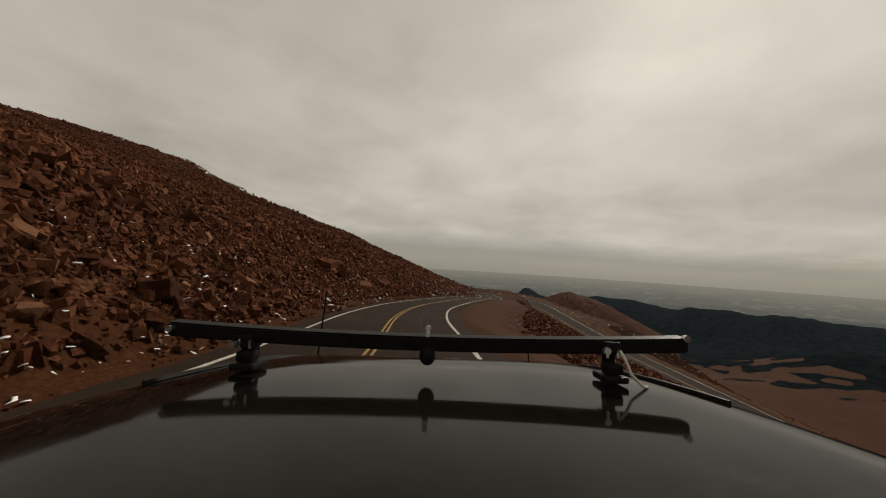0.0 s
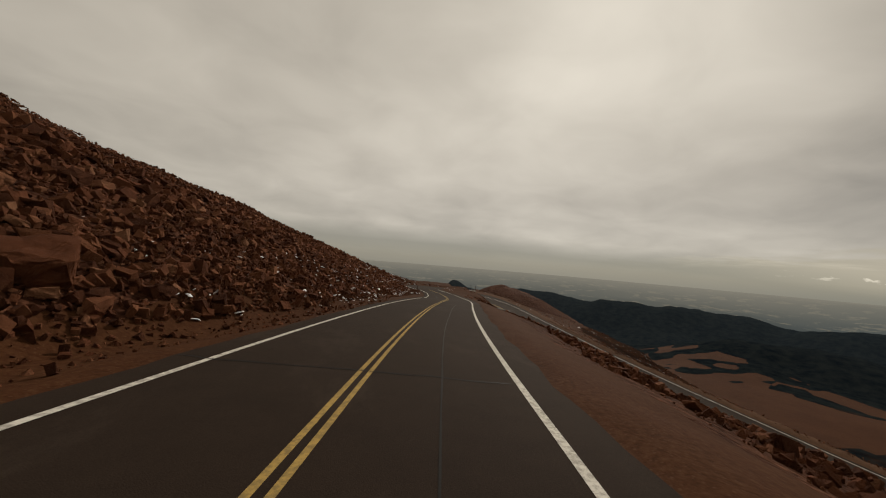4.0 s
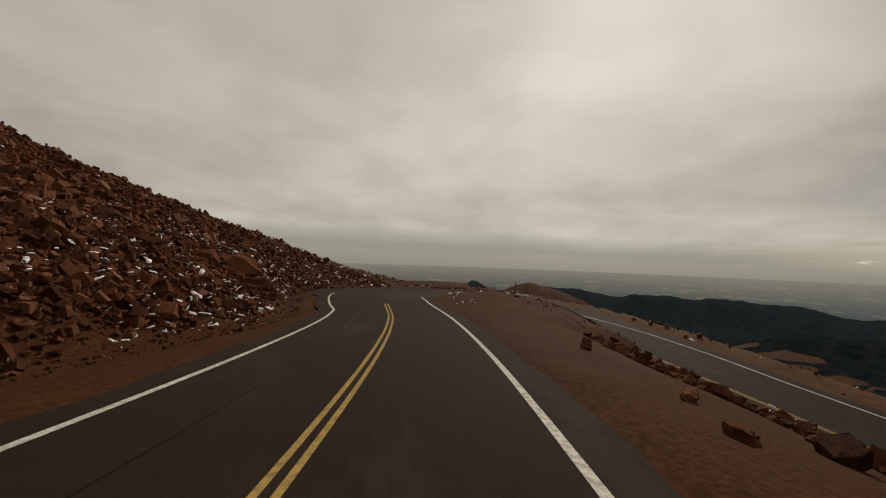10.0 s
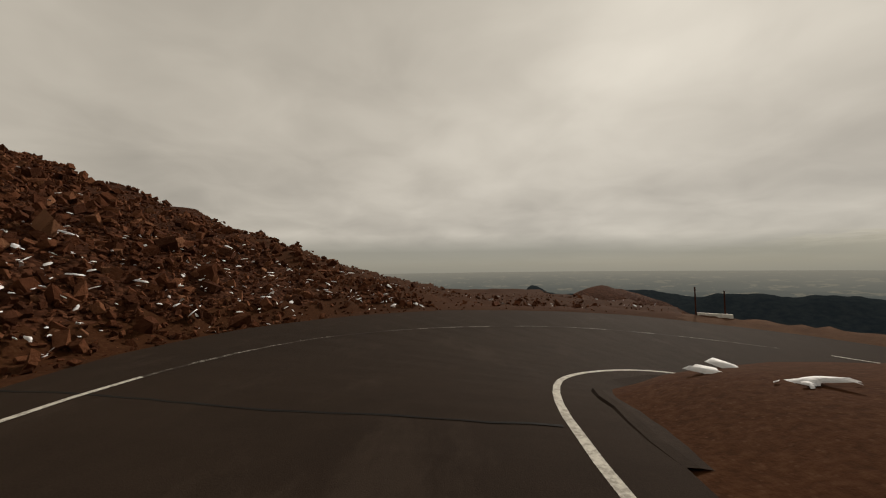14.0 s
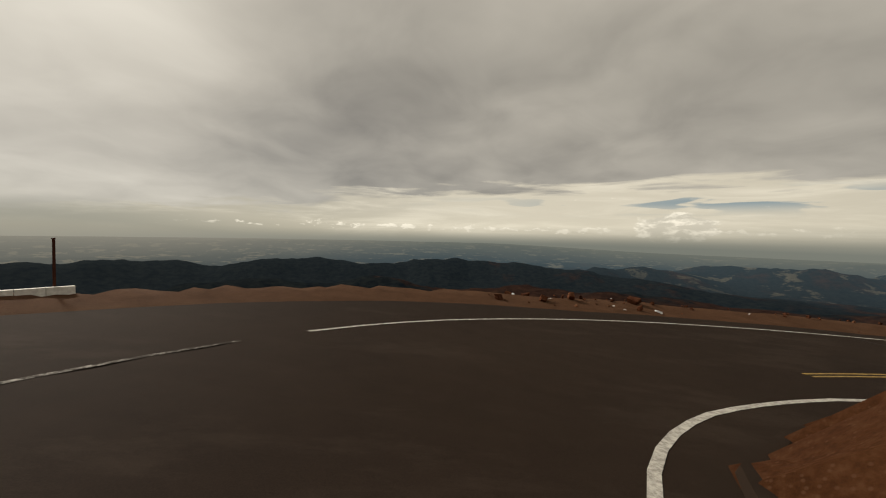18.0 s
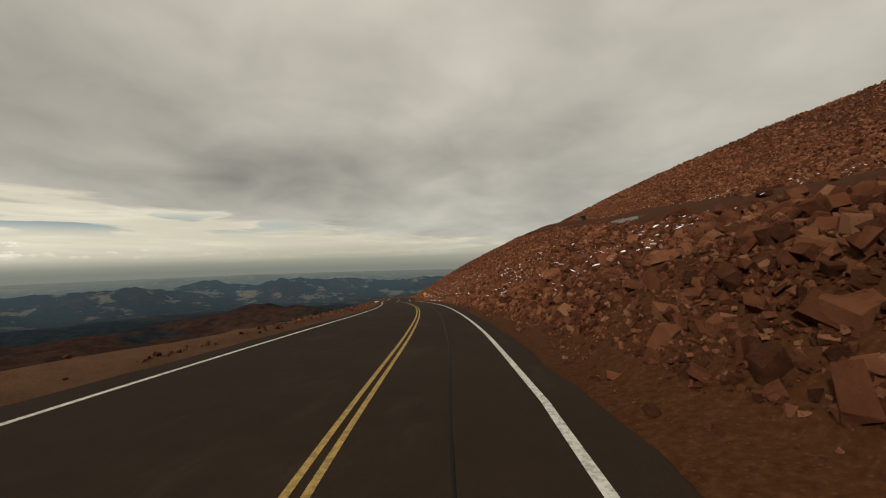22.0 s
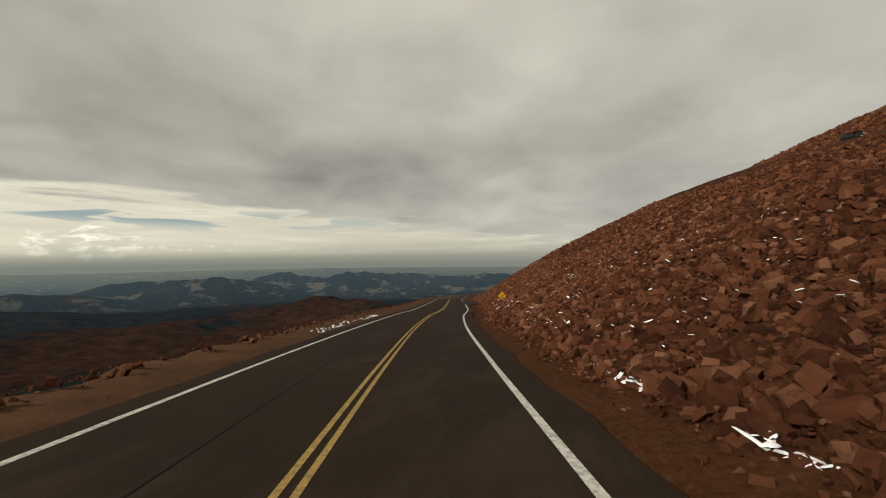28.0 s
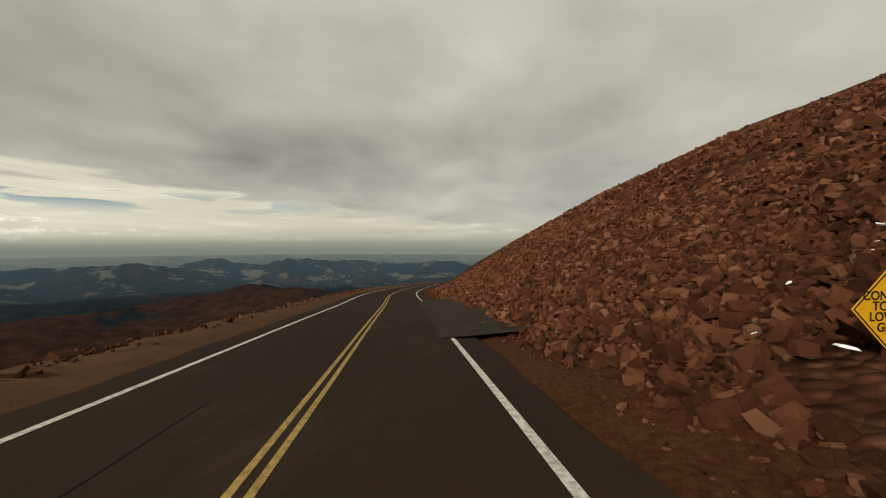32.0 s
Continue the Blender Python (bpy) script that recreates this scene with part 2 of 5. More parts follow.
# ---- materials ----
class Mat:
    """A small builder for node materials."""

    def __init__(self, name, rough=0.9, metal=0.0):
        self.m = bpy.data.materials.new(name)
        self.m.use_nodes = True
        self.nt = self.m.node_tree
        self.b = self.nt.nodes["Principled BSDF"]
        self.b.inputs["Roughness"].default_value, self.b.inputs["Metallic"].default_value = rough, metal
        self.b.inputs["Specular IOR Level"].default_value = 0.03

    def n(self, kind, operation="", use_clamp=False):
        x = self.nt.nodes.new(kind)
        if operation:
            x.operation = operation
        if use_clamp:
            x.use_clamp = True
        return x

    def link(self, a, b):
        self.nt.links.new(a, b)

    def coords(self, scale=(1, 1, 1)):
        g = self.n("ShaderNodeNewGeometry")
        mp = self.n("ShaderNodeMapping")
        mp.inputs["Scale"].default_value = scale
        self.link(g.outputs["Position"], mp.inputs[0])
        return mp.outputs[0]

    def noise(self, scale, detail=4, rough=0.55, vec=None, dist=0.0):
        x = self.n("ShaderNodeTexNoise")
        x.inputs["Scale"].default_value, x.inputs["Detail"].default_value = scale, detail
        x.inputs["Roughness"].default_value, x.inputs["Distortion"].default_value = rough, dist
        self.link(vec or self.coords(), x.inputs["Vector"])
        return x.outputs[0]

    def ramp(self, fac, *stops):
        x = self.n("ShaderNodeValToRGB")
        for i, (p, c) in enumerate(stops):
            e = x.color_ramp.elements[i] if i < 2 else x.color_ramp.elements.new(p)
            e.position, e.color = p, (*c, 1)
        self.link(fac, x.inputs[0])
        return x.outputs[0]

    def mix(self, fac, a, b, blend="MIX"):
        x = self.n("ShaderNodeMix")
        x.data_type, x.blend_type = "RGBA", blend
        for i, v in ((0, fac), (6, a), (7, b)):
            if isinstance(v, (int, float)):
                x.inputs[i].default_value = v
            elif isinstance(v, tuple):
                x.inputs[i].default_value = (*v, 1)
            else:
                self.link(v, x.inputs[i])
        return x.outputs[2]

    def math(self, op, a, b=0.0, clamp=False):
        x = self.n("ShaderNodeMath", operation=op, use_clamp=clamp)
        for i, v in enumerate((a, b)):
            if isinstance(v, (int, float)):
                x.inputs[i].default_value = v
            else:
                self.link(v, x.inputs[i])
        return x.outputs[0]

    def bump(self, height, strength, dist):
        x = self.n("ShaderNodeBump")
        x.inputs["Strength"].default_value, x.inputs["Distance"].default_value = strength, dist
        self.link(height, x.inputs["Height"])
        self.link(x.outputs[0], self.b.inputs["Normal"])
        return self

    def base(self, c):
        if isinstance(c, tuple):
            self.b.inputs["Base Color"].default_value = (*c, 1)
        else:
            self.link(c, self.b.inputs["Base Color"])
        return self


def plain(name, c, rough=0.6, metal=0.0, grain=0.12, scale=30.0):
    k = Mat(name, rough, metal)
    f = k.noise(scale, 4)
    k.base(k.ramp(f, (0.3, tuple(v * (1 - grain) for v in c)), (0.7, tuple(min(1, v * (1 + grain)) for v in c))))
    return k.m


def dirt_material():
    k = Mat("red_granite_dirt", 0.95)
    big, mid, fine = k.noise(0.035, 3), k.noise(0.5, 5, 0.6), k.noise(7.0, 4, 0.65)
    c = k.ramp(mid, (0.30, (0.0233, 0.0085, 0.0036)), (0.52, (0.0375, 0.0144, 0.0062)), (0.72, (0.0563, 0.0243, 0.0108)))
    c = k.mix(0.55, c, k.ramp(big, (0.35, (0.0300, 0.0109, 0.0047)), (0.65, (0.0582, 0.0230, 0.0095))))
    c = k.mix(0.45, c, k.ramp(fine, (0.35, (0.0218, 0.0083, 0.0036)), (0.5, (0.0469, 0.0181, 0.0077)), (0.70, (0.0826, 0.0396, 0.0194))))
    grit = k.n("ShaderNodeTexVoronoi")
    grit.inputs["Scale"].default_value = 9.0
    k.link(k.coords(), grit.inputs["Vector"])
    c = k.mix(k.math("MULTIPLY", k.ramp(grit.outputs["Distance"], (0.12, (1, 1, 1)), (0.26, (0, 0, 0))), 0.5), c, (0.0818, 0.0407, 0.0223))
    h = k.math("ADD", k.math("MULTIPLY", fine, 0.5), k.noise(2.2, 5, 0.7))
    return k.base(c).bump(h, 0.5, 0.05).m


def rock_material(name, island=True):
    k = Mat(name, 0.88)
    g = k.n("ShaderNodeNewGeometry") if island else k.n("ShaderNodeObjectInfo")
    r = g.outputs["Random Per Island"] if island else g.outputs["Random"]
    c = k.ramp(r, (0.0, (0.024, 0.0095, 0.0055)), (0.3, (0.060, 0.0225, 0.012)), (0.65, (0.130, 0.049, 0.0245)), (0.9, (0.20, 0.085, 0.044)), (1.0, (0.28, 0.142, 0.080)))
    c = k.mix(0.38, c, k.ramp(k.noise(3.0, 6, 0.65), (0.3, (0.0425, 0.0141, 0.0071)), (0.5, (0.0842, 0.0291, 0.014)), (0.72, (0.1681, 0.0711, 0.0376))))
    c = k.mix(k.math("MULTIPLY", k.ramp(k.noise(22.0, 3, 0.6), (0.56, (0, 0, 0)), (0.68, (1, 1, 1))), 0.4), c, (0.0796, 0.0427, 0.0265))
    return k.base(c).bump(k.noise(6.0, 7, 0.78), 1.0, 0.12).m


def asphalt_material():
    k = Mat("worn_asphalt", 0.86)
    big, mid, fine = k.noise(0.12, 3), k.noise(1.6, 5, 0.6), k.noise(60.0, 3, 0.6)
    c = k.ramp(mid, (0.30, (0.0159, 0.0106, 0.0077)), (0.70, (0.0263, 0.0176, 0.0126)))
    c = k.mix(0.5, c, k.ramp(big, (0.35, (0.0172, 0.0111, 0.0082)), (0.65, (0.0281, 0.0186, 0.0130))))
    c = k.mix(0.3, c, k.ramp(fine, (0.35, (0.0123, 0.0087, 0.0066)), (0.7, (0.0429, 0.0300, 0.0219))))
    blot = k.ramp(k.noise(0.45, 7, 0.72, k.coords((1.0, 0.35, 1.0))), (0.54, (0, 0, 0)), (0.64, (1, 1, 1)))
    c = k.mix(k.math("MULTIPLY", blot, 0.35), c, (0.0447, 0.0328, 0.0250))
    return k.base(c).bump(fine, 0.4, 0.01).m


def paint_material(name, c):
    k = Mat(name, 0.7)
    wear = k.ramp(k.noise(9.0, 6, 0.7), (0.40, (0, 0, 0)), (0.58, (1, 1, 1)))
    return k.base(k.mix(k.math("ADD", k.math("MULTIPLY", wear, 0.42), 0.38), (0.060, 0.050, 0.041), c)).m


def stony_material():
    """Slope of packed angular stones with dirt between them."""
    k = Mat("stony_slope", 0.93)
    stones = None
    for scale, seed in ((0.45, 5.0), (1.5, 0.0), (3.4, 17.0)):
        v = k.n("ShaderNodeTexVoronoi")
        v.inputs["Scale"].default_value = scale
        mp = k.n("ShaderNodeMapping")
        mp.inputs["Location"].default_value = (seed, seed, seed)
        k.link(k.coords((1.0, 1.0, 1.4)), mp.inputs[0])
        k.link(mp.outputs[0], v.inputs["Vector"])
        grey = k.n("ShaderNodeSeparateColor")
        k.link(v.outputs["Color"], grey.inputs[0])
        c = k.ramp(grey.outputs[0], (0.0, (0.022, 0.0085, 0.005)), (0.4, (0.055, 0.021, 0.011)), (0.8, (0.115, 0.047, 0.025)), (1.0, (0.19, 0.088, 0.05)))
        c = k.mix(k.ramp(v.outputs["Distance"], (0.42, (0, 0, 0)), (0.62, (1, 1, 1))), c, (0.027, 0.0105, 0.006))
        h = k.math("ADD", k.math("MULTIPLY", v.outputs["Distance"], -1.0), k.math("MULTIPLY", grey.outputs[1], 0.6))
        stones = (c, h) if stones is None else (k.mix(0.45, stones[0], c), k.math("ADD", stones[1], k.math("MULTIPLY", h, 0.5)))
    c = k.mix(0.3, stones[0], k.ramp(k.noise(0.05, 4), (0.35, (0.034, 0.0125, 0.0065)), (0.65, (0.085, 0.034, 0.017))))
    return k.base(c).bump(stones[1], 1.0, 0.4).m


def shoulder_material():
    """Pale tan gravel spread beside the road."""
    k = Mat("tan_gravel", 0.95)
    c = k.ramp(k.noise(1.1, 5, 0.65), (0.3, (0.0462, 0.0222, 0.0119)), (0.7, (0.0966, 0.0503, 0.0280)))
    c = k.mix(0.45, c, k.ramp(k.noise(26.0, 4, 0.7), (0.35, (0.0336, 0.0155, 0.0084)), (0.68, (0.1260, 0.0696, 0.0406))))
    return k.base(c).bump(k.noise(18.0, 4, 0.7), 0.6, 0.03).m


STONY, SHOULDER = stony_material(), shoulder_material()
DIRT, ROCK, ROCK_ONE, ASPHALT = dirt_material(), rock_material("scree_rock"), rock_material("boulder_rock", False), asphalt_material()
def worn_paint_material():
    """White road paint rubbed away to broken flecks."""
    k = Mat("rubbed_road_paint", 0.75)
    wear = k.ramp(k.noise(9.0, 6, 0.7), (0.42, (0, 0, 0)), (0.60, (1, 1, 1)))
    left = k.ramp(k.noise(0.55, 4, 0.65), (0.47, (0, 0, 0)), (0.56, (1, 1, 1)))
    return k.base(k.mix(k.math("MULTIPLY", k.math("MULTIPLY", wear, left), 0.5), (0.030, 0.023, 0.0175), (0.62, 0.60, 0.54))).m


RUBBED_LINE = worn_paint_material()
WHITE_LINE, YELLOW_LINE = paint_material("white_road_paint", (0.62, 0.60, 0.54)), paint_material("yellow_road_paint", (0.40, 0.265, 0.075))
SNOW = Mat("old_snow", 0.55)
SNOW.base(SNOW.ramp(SNOW.noise(6.0, 4), (0.3, (0.62, 0.63, 0.65)), (0.7, (0.85, 0.85, 0.86)))).bump(SNOW.noise(14.0, 3), 0.4, 0.03)
SNOW = SNOW.m


def part(name, bm, material, parent=None, label=""):
    """Links a bmesh as one mesh object, under a thing or a part if one is given."""
    me = bpy.data.meshes.new(name)
    bm.to_mesh(me)
    bm.free()
    me.materials.append(material)
    ob = new(name, me)
    if parent:
        ob.parent = parent
    return tagged(ob, label)


def mesh_object(name, co, faces, material, smooth=False, parent=None):
    """A mesh object from arrays: co n x 3, faces m x 3 or m x 4."""
    me = bpy.data.meshes.new(name)
    co, faces = np.asarray(co, np.float32), np.asarray(faces, np.int32)
    k = faces.shape[1]
    me.vertices.add(len(co))
    me.vertices.foreach_set("co", co.ravel())
    me.loops.add(faces.size)
    me.loops.foreach_set("vertex_index", faces.ravel())
    me.polygons.add(len(faces))
    me.polygons.foreach_set("loop_start", np.arange(0, faces.size, k, dtype=np.int32))
    me.polygons.foreach_set("use_smooth", np.full(len(faces), smooth))
    me.update(calc_edges=True)
    me.validate()
    me.materials.append(material)
    ob = new(name, me)
    if parent:
        ob.parent = parent
    return ob


def box(bm, x, y, z, sx, sy, sz, m=None, bevel=0.0):
    """A box centred at x, y, z, with bevelled edges."""
    r = bmesh.ops.create_cube(bm, size=1.0, matrix=Matrix.Translation((x, y, z)) @ Matrix.Diagonal((sx, sy, sz, 1)))
    vs = r["verts"]
    if bevel:
        es = list({e for v in vs for e in v.link_edges})
        g = bmesh.ops.bevel(bm, geom=es, offset=bevel, segments=2, affect="EDGES", profile=0.6)
        vs = list({v for f in g["faces"] for v in f.verts} | {v for v in vs if v.is_valid})
    if m:
        bmesh.ops.transform(bm, matrix=m, verts=vs)
    return bm


def rod(bm, a, b, r, r2=None, seg=8):
    """A closed round bar from a to b."""
    a, b = Vector(a), Vector(b)
    m = Matrix.Translation((a + b) / 2) @ (b - a).to_track_quat("Z", "Y").to_matrix().to_4x4()
    bmesh.ops.create_cone(bm, cap_ends=True, segments=seg, radius1=r, radius2=r if r2 is None else r2, depth=(b - a).length, matrix=m)
    return bm


def fbm(x, y, seed, octaves=4):
    """Smooth value noise about -1 to 1, for arrays."""
    out, amp, tot = np.zeros_like(x, dtype=float), 1.0, 0.0
    for o in range(octaves):
        f = 2.0**o
        xs, ys = x * f + seed * 17.3 + o * 5.1, y * f - seed * 9.7 + o * 3.3
        xi, yi = np.floor(xs), np.floor(ys)
        u, v = xs - xi, ys - yi
        u, v = u * u * (3 - 2 * u), v * v * (3 - 2 * v)

        def h(a, b):
            q = np.sin(a * 127.1 + b * 311.7 + seed * 74.7) * 43758.5453
            return q - np.floor(q)

        n = (h(xi, yi) * (1 - u) + h(xi + 1, yi) * u) * (1 - v) + (h(xi, yi + 1) * (1 - u) + h(xi + 1, yi + 1) * u) * v
        out += amp * (2 * n - 1)
        tot += amp
        amp *= 0.5
    return out / tot


def catmull(points, step):
    """A smooth line through the points, at even steps."""
    p = np.array(points, float)
    p = np.vstack([2 * p[0] - p[1], p, 2 * p[-1] - p[-2]])
    out = []
    for i in range(1, len(p) - 2):
        n = 24
        t = np.linspace(0, 1, n, endpoint=False)[:, None]
        a, b, c, d = p[i - 1], p[i], p[i + 1], p[i + 2]
        out.append(0.5 * (2 * b + (c - a) * t + (2 * a - 5 * b + 4 * c - d) * t**2 + (3 * b - a - 3 * c + d) * t**3))
    q = np.vstack(out + [p[-2][None]])
    s = np.r_[0, np.cumsum(np.hypot(*np.diff(q[:, :2], axis=0).T))]
    e = np.arange(0, s[-1], step)
    return np.stack([np.interp(e, s, q[:, k]) for k in range(3)], 1)


# ---- the road's line and the ground ----
CL = catmull(ROAD, 1.0)                       # centre line, one point a metre
TAN = np.gradient(CL[:, :2], axis=0)
TAN /= np.hypot(TAN[:, 0], TAN[:, 1])[:, None]
RIGHT = np.stack([TAN[:, 1], -TAN[:, 0]], 1)
TURN = np.unwrap(np.arctan2(TAN[:, 0], TAN[:, 1]))
S_APEX = int(np.argmin(np.abs(TURN - radians(APEX_HEADING))))


def nearest(x, y):
    """For arrays of places: signed distance to the right of the upper leg and of the lower leg, and the metre of each."""
    out = []
    for lo, hi in ((0, S_APEX), (S_APEX, len(CL))):
        d = np.empty(x.size)
        k = np.empty(x.size, int)
        for c in range(0, x.size, 20000):
            dx = x[c:c + 20000, None] - CL[None, lo:hi:2, 0]
            dy = y[c:c + 20000, None] - CL[None, lo:hi:2, 1]
            k[c:c + 20000] = lo + 2 * np.argmin(dx * dx + dy * dy, 1)
        best = k
        for o in (-1, 1):
            alt = np.clip(best + o, lo, hi - 1)
            better = (x - CL[alt, 0]) ** 2 + (y - CL[alt, 1]) ** 2 < (x - CL[k, 0]) ** 2 + (y - CL[k, 1]) ** 2
            k = np.where(better, alt, k)
        ox, oy = x - CL[k, 0], y - CL[k, 1]
        side = ox * RIGHT[k, 0] + oy * RIGHT[k, 1]
        away = np.hypot(ox, oy)
        end = (k == 0) | (k == len(CL) - 1)
        d = np.where(end, side, away * np.where(side >= 0, 1.0, -1.0))
        out.append((d, k, away))
    return out


def ramp_(v, a, b):
    t = np.clip((v - a) / (b - a), 0, 1)
    return t * t * (3 - 2 * t)


def along(s, *rows):
    """A value that changes along the road: rows of metres before or after the hairpin's apex and the value there."""
    return np.interp(np.asarray(s, float) - S_APEX, [r[0] for r in rows], [r[1] for r in rows])


def shoulder_left(s):
    """Where the gravel beside the left edge ends."""
    return along(s, (-179, 5.2), (-149, 5.6), (-134, 6.6), (-122, 7.1), (-110, 5.9), (-96, 6.2), (-86, 8.2), (-59, 8.8), (-39, 8.2), (-28, 6.8), (-16, 8.8), (-9, 13.2), (-6, 15.8), (-2, 18.4), (3, 18.2), (9, 14.6), (16, 11.0), (29, 8.8), (52, 6.9), (92, 6.0))


def left_edge(s):
    return -along(s, (-26, 4.2), (-15, 6.2), (-8, 12), (-2, 16.2), (3, 16), (9, 12.2), (16, 8.9), (29, 6.8), (52, 6.0), (92, 4.6)) - 0.06 * np.sin(np.asarray(s) * 0.77) - 0.05 * np.sin(np.asarray(s) * 2.1 + 1.0)


def left_line(s):
    return -along(s, (-25, 3.4), (-15, 5.2), (-8, 7.2), (0, 8.0), (10, 7.3), (17, 6.7), (29, 5.6), (52, 5.3), (72, 4.6), (94, 3.9), (132, 3.6))


def right_line(s):
    return along(s, (-30, 3.35), (-17, 3.3), (-13, 3.05), (-9, 2.55), (-5, 2.0), (0, 1.45), (5, 1.25), (10, 1.25), (15, 1.5), (20, 2.1), (26, 2.8), (34, 3.25))


def right_edge(s):
    return right_line(s) + along(s, (-9, 0.85), (0, 0.95), (10, 0.95), (24, 0.85)) + 0.06 * np.sin(s * 0.83) + 0.05 * np.sin(s * 1.9 + 1.0)


def left_side(d, s):
    """Height over the road at d metres left of its centre: a cut slope along the upper leg, a fall along the lower one."""
    up = along(s, (-17, 1.0), (-10, 0.92), (-7, 0.66), (-3, 0.26), (0, 0.0))
    sh = shoulder_left(s)
    q = np.maximum(d - sh, 0)
    steep = along(s, (-304, 0.48), (-224, 0.47), (-174, 0.40), (-124, 0.315), (-74, 0.28), (-45, 0.335), (-25, 0.297), (-15, 0.34), (-12, 0.405), (-5, 0.42))
    most = along(s, (-163, 240), (-103, 200), (-53, 170), (-15, 140))
    rise = most * (1 - np.exp(-steep * q / most)) + 0.0009 * along(s, (-200, 0.1), (-110, 1.0)) * np.clip(q - 90, 0, 130) ** 2 + 2.8 * (1 - np.exp(-q / 9.0)) - 0.3 * np.exp(-((d - sh + 0.8) / 1.0) ** 2)
    berm = 0.30 * np.exp(-((d - sh - 0.6) / 0.9) ** 2) * ramp_(s, S_APEX - 3, S_APEX + 6)
    q2 = np.maximum(d - sh - along(s, (32, 1.0), (72, 0.5)), 0)
    fall = -DROP * (1 - np.exp(-(along(s, (8, 0.16), (20, 0.24), (37, 0.31), (77, 0.37)) * q2 + 1.6 * (1 - np.exp(-q2 / 3.0)) + 0.6 * np.maximum(q2 - 42, 0)) / DROP))
    low = -0.052 * q - 0.20 * np.maximum(q - 110, 0)
    mid = ramp_(s, S_APEX + 2, S_APEX + 10)
    return up * rise + (1 - up) * ((1 - mid) * low + mid * fall) + berm


DROP = 170.0
KNOLLS = ((201, 572, -38, 100, 80), (118, 520, -52, 80, 60))      # bare tops beyond the hairpin


def far_floor(x, y):
    """The country round about: valley, foothills, and plains up to the horizon."""
    r = np.hypot(x - MID[0], y - MID[1])
    az = np.degrees(np.arctan2(x - MID[0], y - MID[1]))
    z = np.interp(r, [0, 600, 1000, 1500, 2200, 3000, 3800, 4500, 4900], [-130, -150, -195, -237, -270, -262, -212, -149, -100]) + MID[2]
    z = z + 34 * (0.55 - np.abs(fbm(x / 520.0, y / 520.0, 3, 5)) * 1.6) * np.interp(r, [0, 700, 1500, 3200, 4300, 4900], [0.2, 0.7, 1, 1, 0.6, 0.05])
    az_ = (az + 60) % 360 - 60
    z = z - 58 * ramp_(r, 2900, 4500) * ramp_(az_, 92, 122) * (1 - ramp_(az_, 215, 240))
    z = z + 78 * np.exp(-(((r - 1830 - 120 * fbm(az_ / 9.0, 0 * az_, 12, 3)) / 270) ** 2)) * ramp_(az_, -14, 8) * (1 - 0.75 * ramp_(az_, 106, 130)) * (1 + 0.22 * fbm(az_ / 4.0, 0 * az_, 14, 4))
    for a0, r0, h, wa, wr in HILLS:
        da = (az - a0 + 180) % 360 - 180
        z = z + h * np.exp(-((da / wa) ** 2) - ((r - r0) / wr) ** 2) * (1 + 0.22 * fbm(x / 90.0, y / 90.0, 5, 4))
    return z


